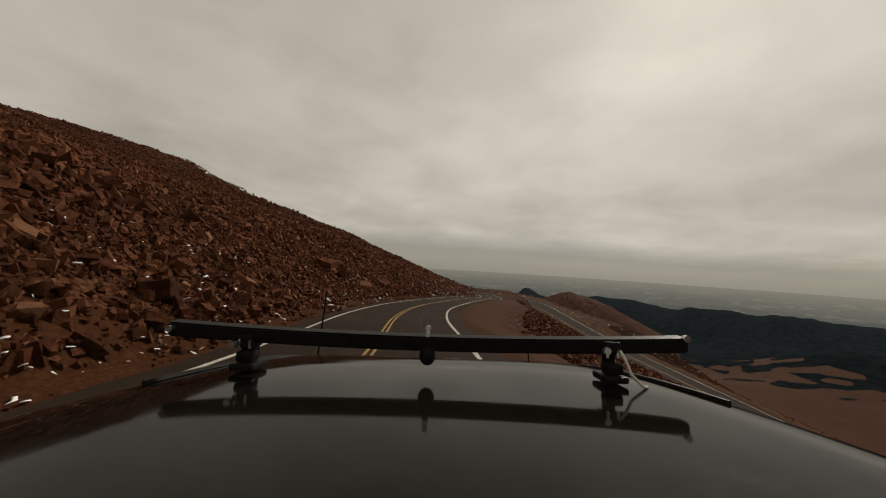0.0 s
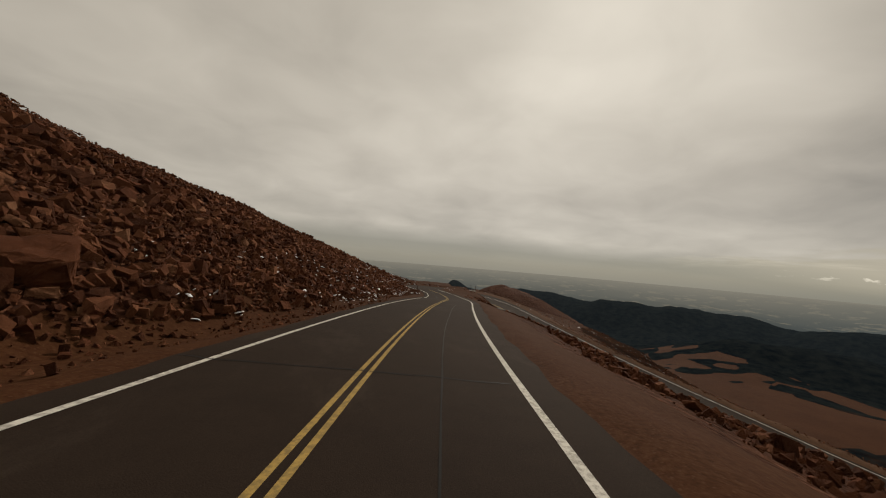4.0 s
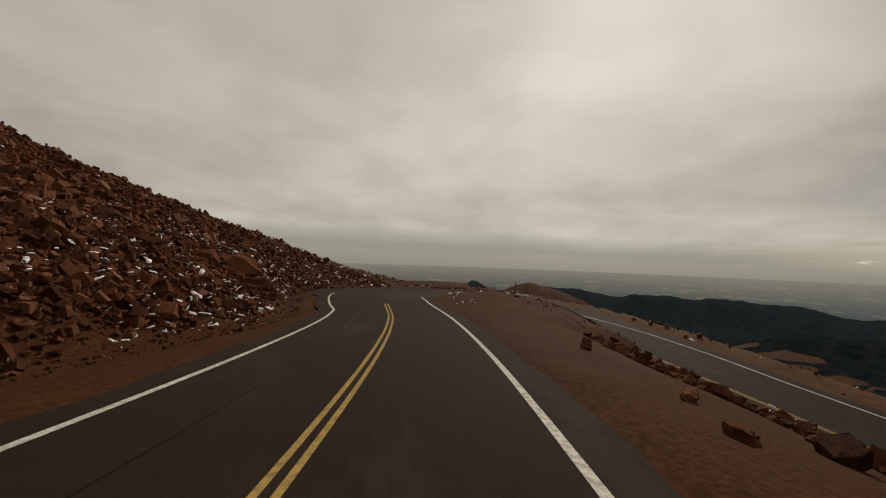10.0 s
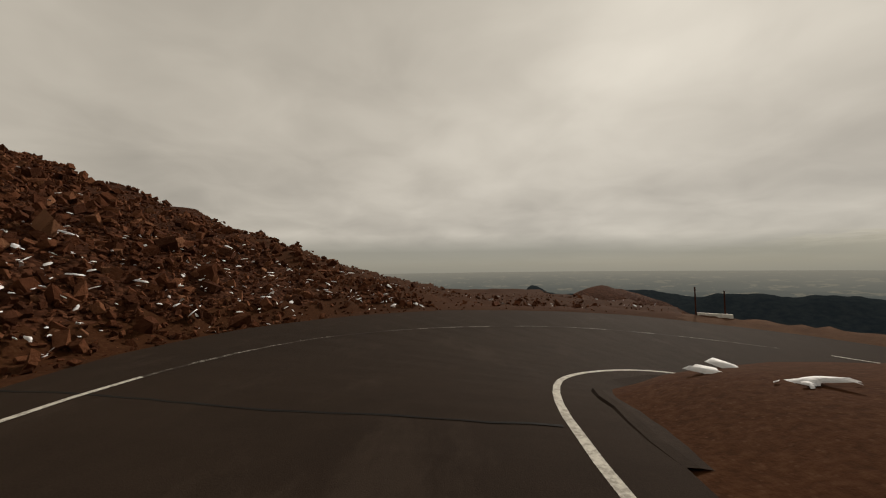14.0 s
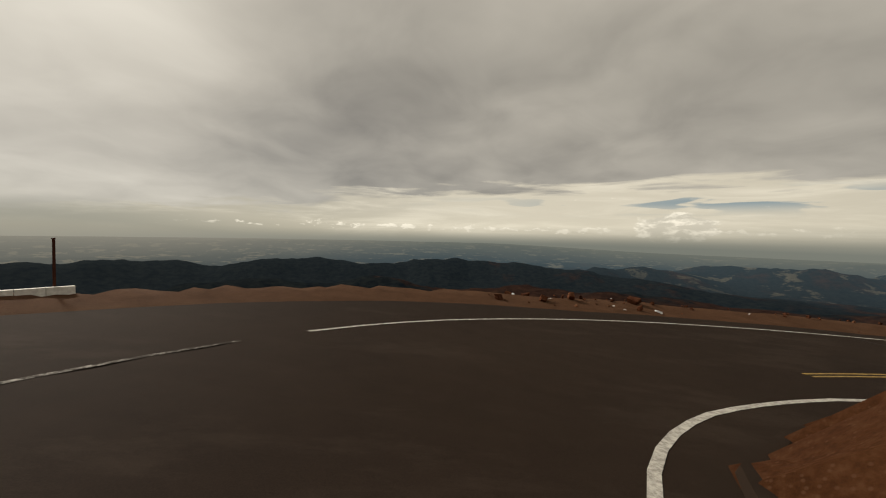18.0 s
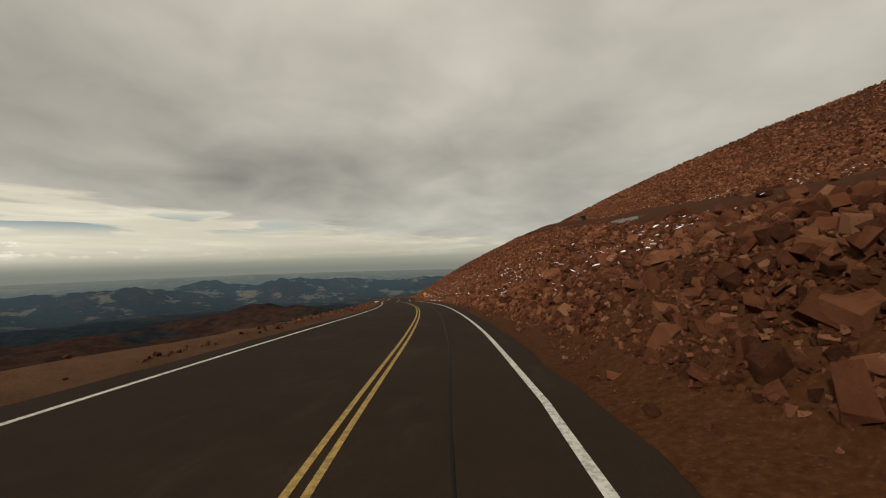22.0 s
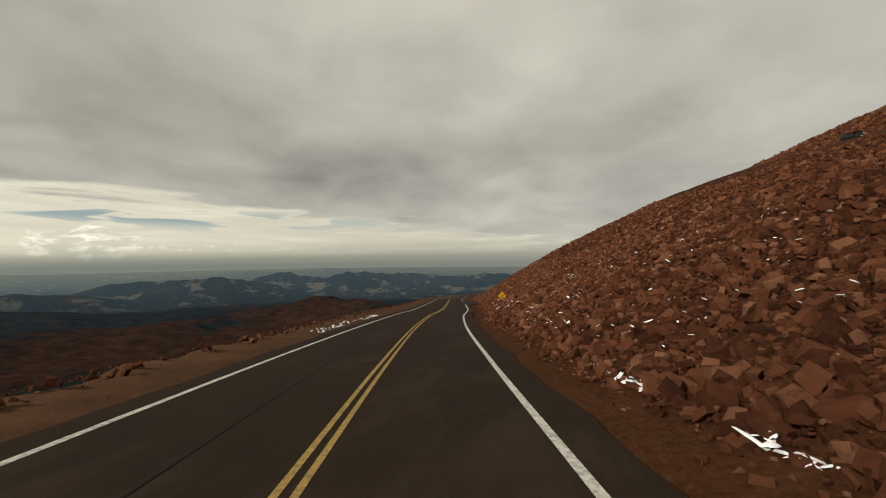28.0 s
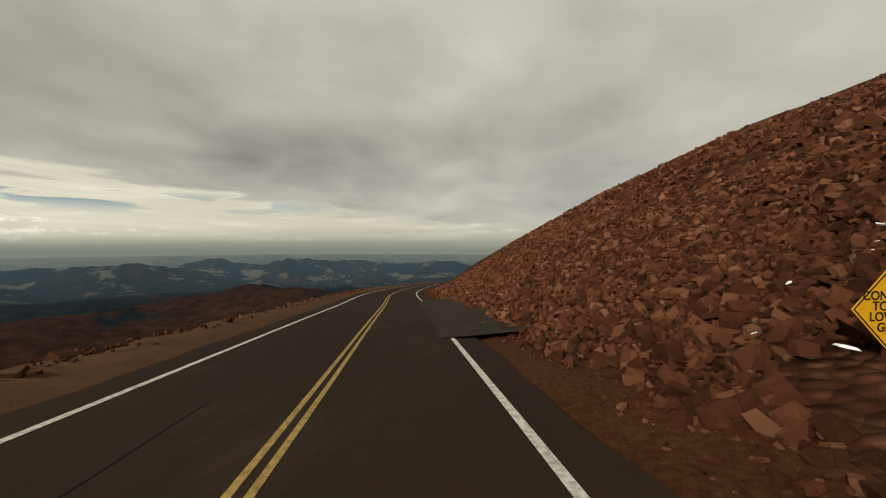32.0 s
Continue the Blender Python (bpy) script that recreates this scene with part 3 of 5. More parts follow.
def ground_height(x, y):
    shape = np.shape(x)
    x, y = np.ravel(np.asarray(x, float)), np.ravel(np.asarray(y, float))
    (d1, k1, far1), (d2, k2, far2) = nearest(x, y)
    a1, a2 = np.abs(d1), np.abs(d2)
    first = far1 <= far2
    k = np.where(first, k1, k2)
    d, near = np.where(first, d1, d2), np.where(first, a1, a2)
    z1, z2 = CL[k1, 2], CL[k2, 2]
    zr = CL[k, 2]
    left = zr + left_side(np.maximum(-d, 0), k.astype(float))
    e1, e2 = np.maximum(a1 - right_edge(k1) - along(k1, (-20, 0.9), (-6, 0.5)), 0), np.maximum(a2 - right_edge(k2) - along(k2, (14, 0.5), (30, 1.0)), 0)
    e2 = np.where(k2 > S_APEX + 28, e2 - 2.2 * (1 - np.exp(-e2 / 2.2)), e2)
    w = np.where(e1 + e2 > 0.01, e2 / np.maximum(e1 + e2, 0.01), np.where(first, 1.0, 0.0))
    inner = z2 + (z1 - z2) * w ** along(k2, (0, 1.0), (7, 0.78), (16, 0.6), (37, 0.52), (67, 0.7), (95, 0.95)) + (along(k1, (-45, 0.1), (-22, 0.3), (-9, 1.2), (0, 1.9)) * w + along(k2, (0, 2.2), (7, 3.0), (19, 2.8), (42, 1.0), (60, 0.2)) * (1 - w)) * (1 - np.exp(-e1 * e2 / np.maximum(e1 + e2, 0.01) / 1.3)) + along(k2, (10, 0.0), (82, 0.3), (112, 0.7), (150, 0.9), (177, 1.2)) * np.sin(np.pi * np.clip(w, 0, 1) ** 0.85) * ramp_(e2, 0, 10)
    z = np.where(d < 0, left, inner)
    over_ = np.where(d < 0, -left_edge(k), right_edge(k))
    flat_to = np.where(d < 0, shoulder_left(k), right_edge(k) + 1.4)
    rough = ramp_(near - flat_to, 0.5, 10)
    z = z + rough * (1.1 * fbm(x / 21.0, y / 21.0, 1, 4) + 0.30 * fbm(x / 5.0, y / 5.0, 2, 2)) + 0.05 * ramp_(near - over_, 0.0, 1.5) * fbm(x / 1.7, y / 1.7, 4, 3)
    r = np.hypot(x - MID[0], y - MID[1])
    az = np.degrees(np.arctan2(x - MID[0], y - MID[1])) % 360
    f = ramp_(r, 330, 700)
    massif = ramp_(az, 178, 215) * (1 - ramp_(az, 325, 348))
    floor = far_floor(x, y)
    back = np.maximum(floor, np.minimum(z, 60 + 40 * fbm(x / 300.0, y / 300.0, 8, 4)) * massif + floor * (1 - massif))
    z = (1 - f) * z + f * back
    for kx, ky, top, wide, deep in KNOLLS:
        q = ((x - kx) / wide) ** 2 + ((y - ky) / deep) ** 2
        z = np.maximum(z, top - 34 * q ** 0.8 + 9.0 * fbm(x / 38.0, y / 38.0, 6, 5) - 60 * np.maximum(q - 2.2, 0))
    over = np.where(d < 0, -left_edge(k), right_edge(k))
    z = z - 0.30 * (1 - ramp_(near - over, -0.5, 0.1))
    return z.reshape(shape)


def grid_axis(lo, hi, flo, fhi, fine, grow):
    a = list(np.arange(flo, fhi, fine))
    st, v = fine, a[-1]
    while v < hi:
        st *= grow
        v += st
        a.append(v)
    st, v = fine, a[0]
    while v > lo:
        st *= grow
        v -= st
        a.insert(0, v)
    return np.array(a)


def build_ground():
    gx = grid_axis(MID[0] - 640, MID[0] + 640, CL[:, 0].min() - 45, CL[:, 0].max() + 40, 0.9, 1.10)
    gy = grid_axis(MID[1] - 640, MID[1] + 640, -45, CL[:, 1].max() + 45, 0.9, 1.10)
    X, Y = np.meshgrid(gx, gy)
    co = np.stack([X.ravel(), Y.ravel(), ground_height(X, Y).ravel()], 1)
    nx, ny = len(gx), len(gy)
    i = (np.arange(ny - 1)[:, None] * nx + np.arange(nx - 1)[None]).ravel()
    faces = np.stack([i, i + 1, i + nx + 1, i + nx], 1)
    # the far country, in rings
    rad = np.concatenate([np.linspace(560, 1400, 34), np.geomspace(1430, 4900, 60)])
    ang = np.radians(np.linspace(0, 360, 1200, endpoint=False))
    A, R_ = np.meshgrid(ang, rad)
    fx, fy = MID[0] + R_ * np.sin(A), MID[1] + R_ * np.cos(A)
    fz = ground_height(fx, fy) - 4.0 * (1 - ramp_(R_, 600, 680))
    fco = np.stack([fx.ravel(), fy.ravel(), fz.ravel()], 1)
    na = len(ang)
    ii, jj = np.meshgrid(np.arange(len(rad) - 1), np.arange(na), indexing="ij")
    a = (ii * na + jj).ravel()
    b = (ii * na + (jj + 1) % na).ravel()
    ff = np.stack([a, b, b + na, a + na], 1)
    g = mesh_object("ground", co, faces, DIRT, True)
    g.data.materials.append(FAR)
    c = co[faces].mean(1)
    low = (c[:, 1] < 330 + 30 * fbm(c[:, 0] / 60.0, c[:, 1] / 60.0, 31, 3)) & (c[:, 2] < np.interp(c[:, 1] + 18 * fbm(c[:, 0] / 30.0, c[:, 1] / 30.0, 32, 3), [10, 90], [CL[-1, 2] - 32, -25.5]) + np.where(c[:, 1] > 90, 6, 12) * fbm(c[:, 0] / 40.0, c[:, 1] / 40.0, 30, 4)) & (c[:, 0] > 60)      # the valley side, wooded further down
    g.data.materials.append(STONY)
    g.data.materials.append(SHOULDER)
    (d1, k1, _), (d2, k2, _) = nearest(c[:, 0], c[:, 1])
    up, down = np.abs(d1) < np.abs(d2), np.abs(d2) <= np.abs(d1)
    wave = 1.2 * fbm(c[:, 0] / 4.0, c[:, 1] / 4.0, 41, 3)
    stony = (up & (d1 < -shoulder_left(k1) - 1.5 + wave) & (k1 < S_APEX - 5)) | ((d2 > 7.0 + wave) & (d1 > 8.5 + wave) & (k2 > S_APEX + 62 + 5 * wave))
    knoll = np.zeros(len(c), bool)
    for kx, ky, _, wide, deep in KNOLLS:
        knoll |= ((c[:, 0] - kx) / wide) ** 2 + ((c[:, 1] - ky) / deep) ** 2 < 1.6
    gravel = down & (d2 < 0) & (k2 > S_APEX + 4) & (-d2 < shoulder_left(k2) + 0.9 + 0.5 * wave)
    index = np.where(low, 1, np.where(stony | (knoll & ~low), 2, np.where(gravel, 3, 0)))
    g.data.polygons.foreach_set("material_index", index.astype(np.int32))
    tagged(g, "reddish brown granite gravel mountainside, bare and stony", "ground", kind="structure")
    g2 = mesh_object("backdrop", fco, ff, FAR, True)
    tagged(g2, "forested foothills and plains with painted haze, reaching the horizon", "landscape", kind="structure")
    return g


def far_material():
    """Alpine brown near by, dark forest lower down; blue haze is painted on as a faint glow that grows with distance.
    """
    k = Mat("distant_country", 0.95)
    k.b.inputs["Specular IOR Level"].default_value = 0.0
    g = k.n("ShaderNodeNewGeometry")
    v = k.n("ShaderNodeVectorMath", operation="DISTANCE")
    k.link(g.outputs["Position"], v.inputs[0])
    v.inputs[1].default_value = (MID[0], MID[1], MID[2])
    r = v.outputs["Value"]
    patch = k.noise(0.0042, 8, 0.7)
    tree = k.noise(0.045, 5, 0.7)
    bare = k.ramp(tree, (0.35, (0.015, 0.0075, 0.0052)), (0.65, (0.038, 0.0195, 0.0125)))
    wood = k.ramp(tree, (0.35, (0.004, 0.006, 0.008)), (0.62, (0.013, 0.016, 0.016)))
    meadow = k.ramp(tree, (0.3, (0.11, 0.095, 0.065)), (0.7, (0.22, 0.19, 0.13)))
    far = k.math("DIVIDE", k.math("SUBTRACT", r, 1000.0), 500.0, True)
    place = k.n("ShaderNodeSeparateXYZ")
    k.link(g.outputs["Position"], place.inputs[0])
    south = k.math("DIVIDE", k.math("SUBTRACT", MID[1] + 430.0, place.outputs[1]), 520.0, True)      # barer country to the south
    pick = k.math("SUBTRACT", k.math("ADD", patch, k.math("MULTIPLY", far, 0.16)), k.math("SUBTRACT", k.math("MULTIPLY", south, 0.23), 0.08))
    c = k.mix(k.ramp(pick, (0.37, (0, 0, 0)), (0.47, (1, 1, 1))), bare, wood)
    open_ = k.ramp(k.noise(0.0065, 7, 0.7), (0.55, (0, 0, 0)), (0.60, (1, 1, 1)))
    c = k.mix(k.math("MULTIPLY", open_, k.math("DIVIDE", k.math("SUBTRACT", r, 1900.0), 1300.0, True)), c, meadow)
    k.base(c)
    # haze painted into the material: emission tinted and mixed in by distance
    haze_glow = k.n("ShaderNodeEmission")
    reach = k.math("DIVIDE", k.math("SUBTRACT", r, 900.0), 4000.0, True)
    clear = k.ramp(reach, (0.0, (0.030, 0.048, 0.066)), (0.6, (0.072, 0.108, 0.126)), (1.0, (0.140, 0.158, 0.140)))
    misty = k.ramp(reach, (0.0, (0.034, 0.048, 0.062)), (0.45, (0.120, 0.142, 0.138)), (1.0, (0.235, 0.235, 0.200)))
    k.link(k.mix(k.math("DIVIDE", k.math("SUBTRACT", place.outputs[1], MID[1] + 300.0), 2200.0, True), clear, misty), haze_glow.inputs[0])
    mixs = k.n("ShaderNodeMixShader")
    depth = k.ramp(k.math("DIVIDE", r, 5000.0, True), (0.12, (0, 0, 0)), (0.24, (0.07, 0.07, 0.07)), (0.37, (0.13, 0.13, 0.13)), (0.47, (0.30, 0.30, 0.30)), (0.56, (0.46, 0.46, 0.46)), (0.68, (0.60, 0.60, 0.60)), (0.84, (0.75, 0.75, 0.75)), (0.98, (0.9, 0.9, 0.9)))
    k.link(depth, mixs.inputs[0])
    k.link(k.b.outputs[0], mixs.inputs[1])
    k.link(haze_glow.outputs[0], mixs.inputs[2])
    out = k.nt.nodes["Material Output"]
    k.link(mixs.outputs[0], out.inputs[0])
    return k.m


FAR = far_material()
build_ground()


S_LO, S_HI = S_APEX - 323, S_APEX + 312      # the stretch of road that is built


def ribbon(name, offs, z0, material, s0, s1, skirt=0.0, step=1):
    """A strip along the road between the two offsets to the right of its centre."""
    idx = np.arange(max(s0, 0), min(s1, len(CL)), step)
    cols = []
    for o in offs:
        p = CL[idx].copy()
        w = o if not callable(o) else o(idx)
        p[:, 0] += RIGHT[idx, 0] * w
        p[:, 1] += RIGHT[idx, 1] * w
        p[:, 2] += z0
        cols.append(p)
    if skirt:
        a, b = cols[0].copy(), cols[-1].copy()
        a[:, 2] -= skirt
        b[:, 2] -= skirt
        cols = [a] + cols + [b]
    n, m = len(idx), len(cols)
    co = np.stack(cols, 1).reshape(-1, 3)
    i = (np.arange(n - 1)[:, None] * m + np.arange(m - 1)[None]).ravel()
    return mesh_object(name, co, np.stack([i, i + 1, i + m + 1, i + m], 1), material, False)


ROAD_OB = tagged(ribbon("road", [left_edge, -3.4, 0.0, lambda s: right_edge(s) - 1.2, right_edge], 0.0, ASPHALT, S_LO, S_HI, skirt=0.6), "worn dark asphalt mountain road with tar seams", "road", kind="structure")


def line_runs(name, off, half_w, material, label, s0=None, s1=None):
    lo, hi = (off - half_w, off + half_w) if not callable(off) else ((lambda s: off(s) - half_w), (lambda s: off(s) + half_w))
    ob = ribbon(name, [lo, hi], 0.006, material, S_LO if s0 is None else s0, S_HI if s1 is None else s1)
    return tagged(ob, label, "road marking", kind="structure")


line_runs("trim", left_line, 0.075, WHITE_LINE, "worn white edge line painted on the road", None, S_APEX - 11)
line_runs("trim", left_line, 0.075, RUBBED_LINE, "white edge line almost rubbed away", S_APEX - 12, S_APEX + 7)
line_runs("trim", left_line, 0.075, WHITE_LINE, "worn white edge line painted on the road", S_APEX + 7)
line_runs("trim", right_line, 0.075, WHITE_LINE, "worn white edge line along the inner lane")
for o in (-0.11, 0.11):
    line_runs("trim", o, 0.05, YELLOW_LINE, "double yellow centre line, faded", None, S_APEX - 20)
    line_runs("trim", o, 0.05, YELLOW_LINE, "double yellow centre line, faded", S_APEX + 17)


# ---- rocks ----
def rock_shape(rng, flat):
    """One angular block, as arrays: the hull of a few points with corners knocked off."""
    bm = bmesh.new()
    p = np.array([(a, c, e) for a in (-1, 1) for c in (-1, 1) for e in (-1, 1)], float)
    p = p * rng.uniform(0.58, 1.0, (8, 3)) + rng.normal(0, 0.11, (8, 3))
    p *= np.array([1.0, rng.uniform(0.55, 0.95), flat * rng.uniform(0.7, 1.2)]) * 0.55
    for q in p:
        bm.verts.new(q)
    bmesh.ops.convex_hull(bm, input=bm.verts)
    bmesh.ops.delete(bm, geom=[v for v in bm.verts if not v.link_faces], context="VERTS")
    bmesh.ops.triangulate(bm, faces=bm.faces)
    bm.verts.index_update()
    co = np.array([v.co for v in bm.verts])
    f = np.array([[v.index for v in fc.verts] for fc in bm.faces])
    bm.free()
    return co, f


RNG = np.random.default_rng(7)
SHAPES = [rock_shape(RNG, fl) for fl in (0.35, 0.45, 0.55, 0.65, 0.5, 0.4, 0.75, 0.6) * 4]


def turns(rng, n, tilt):
    """n random turns, mostly lying flat."""
    a = rng.uniform(0, 2 * np.pi, n)
    b, c = rng.normal(0, tilt, n), rng.normal(0, tilt, n)
    ca, sa, cb, sb, cc, sc = np.cos(a), np.sin(a), np.cos(b), np.sin(b), np.cos(c), np.sin(c)
    z, o = np.zeros(n), np.ones(n)
    A = np.stack([ca, -sa, z, sa, ca, z, z, z, o], 1).reshape(-1, 3, 3)
    B = np.stack([o, z, z, z, cb, -sb, z, sb, cb], 1).reshape(-1, 3, 3)
    C = np.stack([cc, z, sc, z, o, z, -sc, z, cc], 1).reshape(-1, 3, 3)
    return C @ B @ A


def scatter(name, x, y, size, material, seed, sink=0.12, tilt=0.45, label="", lift=0.0):
    """Blocks of the given sizes at the given places, joined in one mesh."""
    rng = np.random.default_rng(seed)
    (d1, _, _), (d2, _, _) = nearest(x, y)
    (_, k1, f1), (_, k2, f2) = nearest(x, y)
    edge = lambda d, k: np.where(d < 0, np.minimum(-left_edge(k) + 0.6, shoulder_left(k)), right_edge(k) + 0.5)
    keep = (f1 > edge(d1, k1) + size * 0.4) & (f2 > edge(d2, k2) + size * 0.4)
    x, y, size = x[keep], y[keep], size[keep]
    n = len(x)
    z = ground_height(x, y) + size * (0.20 - sink) + lift
    R_ = turns(rng, n, tilt)
    kind = rng.integers(0, len(SHAPES), n)
    cos, fs, base = [], [], 0
    for i, (c, f) in enumerate(SHAPES):
        pick = np.where(kind == i)[0]
        if not len(pick):
            continue
        v = np.einsum("nij,vj->nvi", R_[pick], c) * size[pick, None, None] + np.stack([x[pick], y[pick], z[pick]], 1)[:, None]
        cos.append(v.reshape(-1, 3))
        fs.append((f[None] + (base + np.arange(len(pick)) * len(c))[:, None, None]).reshape(-1, 3))
        base += len(pick) * len(c)
    ob = mesh_object(name, np.vstack(cos), np.vstack(fs), material)
    return tagged(ob, label, "rocks", kind="stuff")


def beside(s0, s1, d0, d1, n, rng, power=1.0, left=False):
    """n places between d0 and d1 metres to the right of the centre line, or left of the left shoulder, from metre s0 to s1."""
    s = rng.uniform(s0, s1, n)
    d = d0 + (d1 - d0) * rng.uniform(0, 1, n) ** power
    d = -shoulder_left(s) - d if left else d
    m = np.arange(len(CL))
    x, y = (np.interp(s, m, CL[:, i]) + np.interp(s, m, RIGHT[:, i]) * d for i in (0, 1))
    return x, y, np.abs(d)


def sizes(rng, n, lo, hi, p):
    u = rng.uniform(0, 1, n)
    return lo * (1 - u * (1 - (lo / hi) ** p)) ** (-1 / p)


r1 = np.random.default_rng(11)
LABELS = {"scree": "loose angular reddish granite blocks covering the slope", "pebbles": "small stones on the gravel shoulder", "stones": "scattered reddish stones on the bank below the road"}
# name, from and to metre, from and to distance, count, smallest, largest, steepness of sizes, patchiness, seed
for nm, s0, s1, d0, d1, n, lo, hi, p, gaps, sd in (
        ("scree", S_APEX - 233, S_APEX - 2, 0.2, 16, 42000, 0.17, 0.72, 1.9, 0.0, 1),
        ("scree", S_APEX - 253, S_APEX - 3, 11, 62, 30000, 0.36, 1.3, 2.2, 0.0, 2),
        ("scree", S_APEX + 44, S_APEX + 212, 5.7, 24, 54000, 0.15, 0.56, 1.9, 0.0, 3),
        ("scree", S_APEX + 38, S_APEX + 182, 5.2, 13, 24000, 0.08, 0.4, 2.2, 0.0, 14),
        ("scree", S_APEX - 208, S_APEX - 8, -0.6, 6, 16000, 0.08, 0.4, 2.2, 0.0, 15),
        ("scree", S_APEX + 30, S_APEX + 50, 5.6, 15, 9000, 0.09, 0.7, 2.2, 0.75, 8),
        ("scree", S_APEX + 86, S_APEX + 282, 22, 60, 18000, 0.26, 0.9, 2.2, 0.0, 4),
        ("scree", S_APEX + 44, S_APEX + 90, 18, 50, 5000, 0.12, 0.8, 2.2, 0.7, 9),
        ("pebbles", S_APEX - 233, S_APEX - 4, -1.8, 0.4, 6500, 0.035, 0.26, 1.8, 0.0, 5),
        ("pebbles", S_APEX + 6, S_APEX + 212, 4.7, 7.4, 9000, 0.035, 0.26, 1.8, 0.0, 6),
        ("stones", S_APEX - 213, S_APEX - 98, 10.0, 34, 3200, 0.08, 0.5, 2.2, 0.6, 7),
        ("stones", S_APEX - 17, S_APEX + 10, -95, -24, 3600, 0.10, 0.7, 2.0, 0.5, 10),
        ("stones", S_APEX - 44, S_APEX + 3, -70, -9, 9000, 0.10, 0.75, 2.0, 0.3, 16),
        ("stones", S_APEX + 13, S_APEX + 212, -55, -9.0, 10000, 0.10, 0.65, 2.0, 0.4, 12),
        ("scree", S_APEX - 303, S_APEX - 36, 58, 200, 11000, 0.6, 1.7, 2.2, 0.0, 13),
        ("stones", S_APEX + 4, S_APEX + 46, 2.8, 16, 2600, 0.04, 0.34, 2.1, 0.45, 18),
        ("pebbles", S_APEX + 22, S_APEX + 212, -7.4, -5.9, 3200, 0.06, 0.30, 1.8, 0.3, 17)):
    x, y, d = beside(s0, s1, d0, d1, n, r1, left=s0 < S_APEX - 73 and nm != "stones")
    (_, _, upper), _ = nearest(x, y)
    clear = ((upper > 11) | (s0 < S_APEX)) & (np.hypot(x - 58.0, (y - 27.4) / 2.2) > 1.0)      # none before the sign
    x, y, d = x[clear], y[clear], d[clear]
    keep = fbm(x / 9.0, y / 9.0, 20 + sd, 3) > gaps * 1.1 - 1.1 if gaps else d > -1
    x, y = x[keep], y[keep]
    scatter(nm, x, y, sizes(r1, len(x), lo, hi, p), ROCK, sd, tilt=0.95, sink=-0.04, label=LABELS[nm])
# the slope's end, where it turns away from the hairpin
for n, lo, hi, x0, x1, y0, y1, sd in ((15000, 0.12, 0.9, -50, 14, 140, 205, 33), (5000, 0.3, 1.3, -50, 14, 140, 205, 34), (16000, 0.5, 1.25, -240, -38, 125, 270, 35)):
    x, y = r1.uniform(x0, x1, n), r1.uniform(y0, y1, n)
    (d, k, _), _ = nearest(x, y)
    ends = (k < S_APEX - 7 + 2.0 * fbm(x / 6.0, y / 6.0, 50, 3)) & (k > S_APEX - 60) & (d < -12)
    x, y = x[ends], y[ends]
    scatter("scree", x, y, sizes(r1, len(x), lo, hi, 2.1), ROCK, sd, tilt=0.95, sink=-0.04, label=LABELS["scree"])
# a run of blocks below the culvert pipe
u = r1.uniform(0, 1, 420)
scatter("scree", 26.4 + 6.5 * u + r1.normal(0, 1.0, 420), 107.7 - 0.6 * u + r1.normal(0, 0.9, 420), sizes(r1, 420, 0.2, 0.9, 1.8), ROCK, 30, tilt=0.8, sink=0.0, label="run of reddish blocks spilling down below the culvert pipe")


# ---- boulders, snow and roadside things ----
def turned(x, y, z, rx=0.0, ry=0.0, rz=0.0):
    """A pose from metres and radians."""
    return pose(x, y, z, math.degrees(rx), math.degrees(ry), math.degrees(rz))


def boulder_mesh(seed, flat):
    """A weathered angular block with broken edges and slightly hollowed faces."""
    rng = np.random.default_rng(seed)
    bm = bmesh.new()
    p = np.vstack([np.array([(a, c, e) for a in (-1, 1) for c in (-1, 1) for e in (-1, 1)]) * rng.uniform(0.5, 1.0, (8, 3)), rng.uniform(-1, 1, (7, 3))])
    p = p * np.array([1.0, rng.uniform(0.6, 0.9), flat]) * 0.55
    for q in p:
        bm.verts.new(q)
    bmesh.ops.convex_hull(bm, input=bm.verts)
    bmesh.ops.delete(bm, geom=[v for v in bm.verts if not v.link_faces], context="VERTS")
    bmesh.ops.dissolve_limit(bm, angle_limit=radians(14), verts=bm.verts, edges=bm.edges)
    bmesh.ops.bevel(bm, geom=list(bm.edges), offset=0.022, segments=1, affect="EDGES", profile=0.5)
    bmesh.ops.triangulate(bm, faces=bm.faces)
    bmesh.ops.subdivide_edges(bm, edges=[e for e in bm.edges if e.calc_length() > 0.16], cuts=2, use_grid_fill=True)
    bmesh.ops.triangulate(bm, faces=bm.faces)
    for v in bm.verts:
        v.co += Vector(rng.normal(0, 0.016, 3)) + 0.05 * noise.noise_vector(v.co * 3.1 + Vector((seed, 0, 0)))
    me = bpy.data.meshes.new("boulder")
    bm.to_mesh(me)
    bm.free()
    me.materials.append(ROCK_ONE)
    return me


BOULDERS = [boulder_mesh(40 + i, f) for i, f in enumerate((0.55, 0.7, 0.45, 0.8, 0.6, 0.5, 0.65, 0.4))]


def boulder(x, y, size, rng, label, group, raise_=0.12, turn=None, tilt=0.35, kind=None):
    z = float(ground_height(np.array([x]), np.array([y]))[0]) + size * raise_
    ob = new("boulder", BOULDERS[int(rng.integers(0, len(BOULDERS))) if kind is None else kind])
    ob.matrix_world = turned(x, y, z, rng.normal(0, tilt), rng.normal(0, tilt), rng.uniform(0, 6.28) if turn is None else turn) @ Matrix.Diagonal((size, size, size, 1))
    return tagged(ob, label, "rock", group)


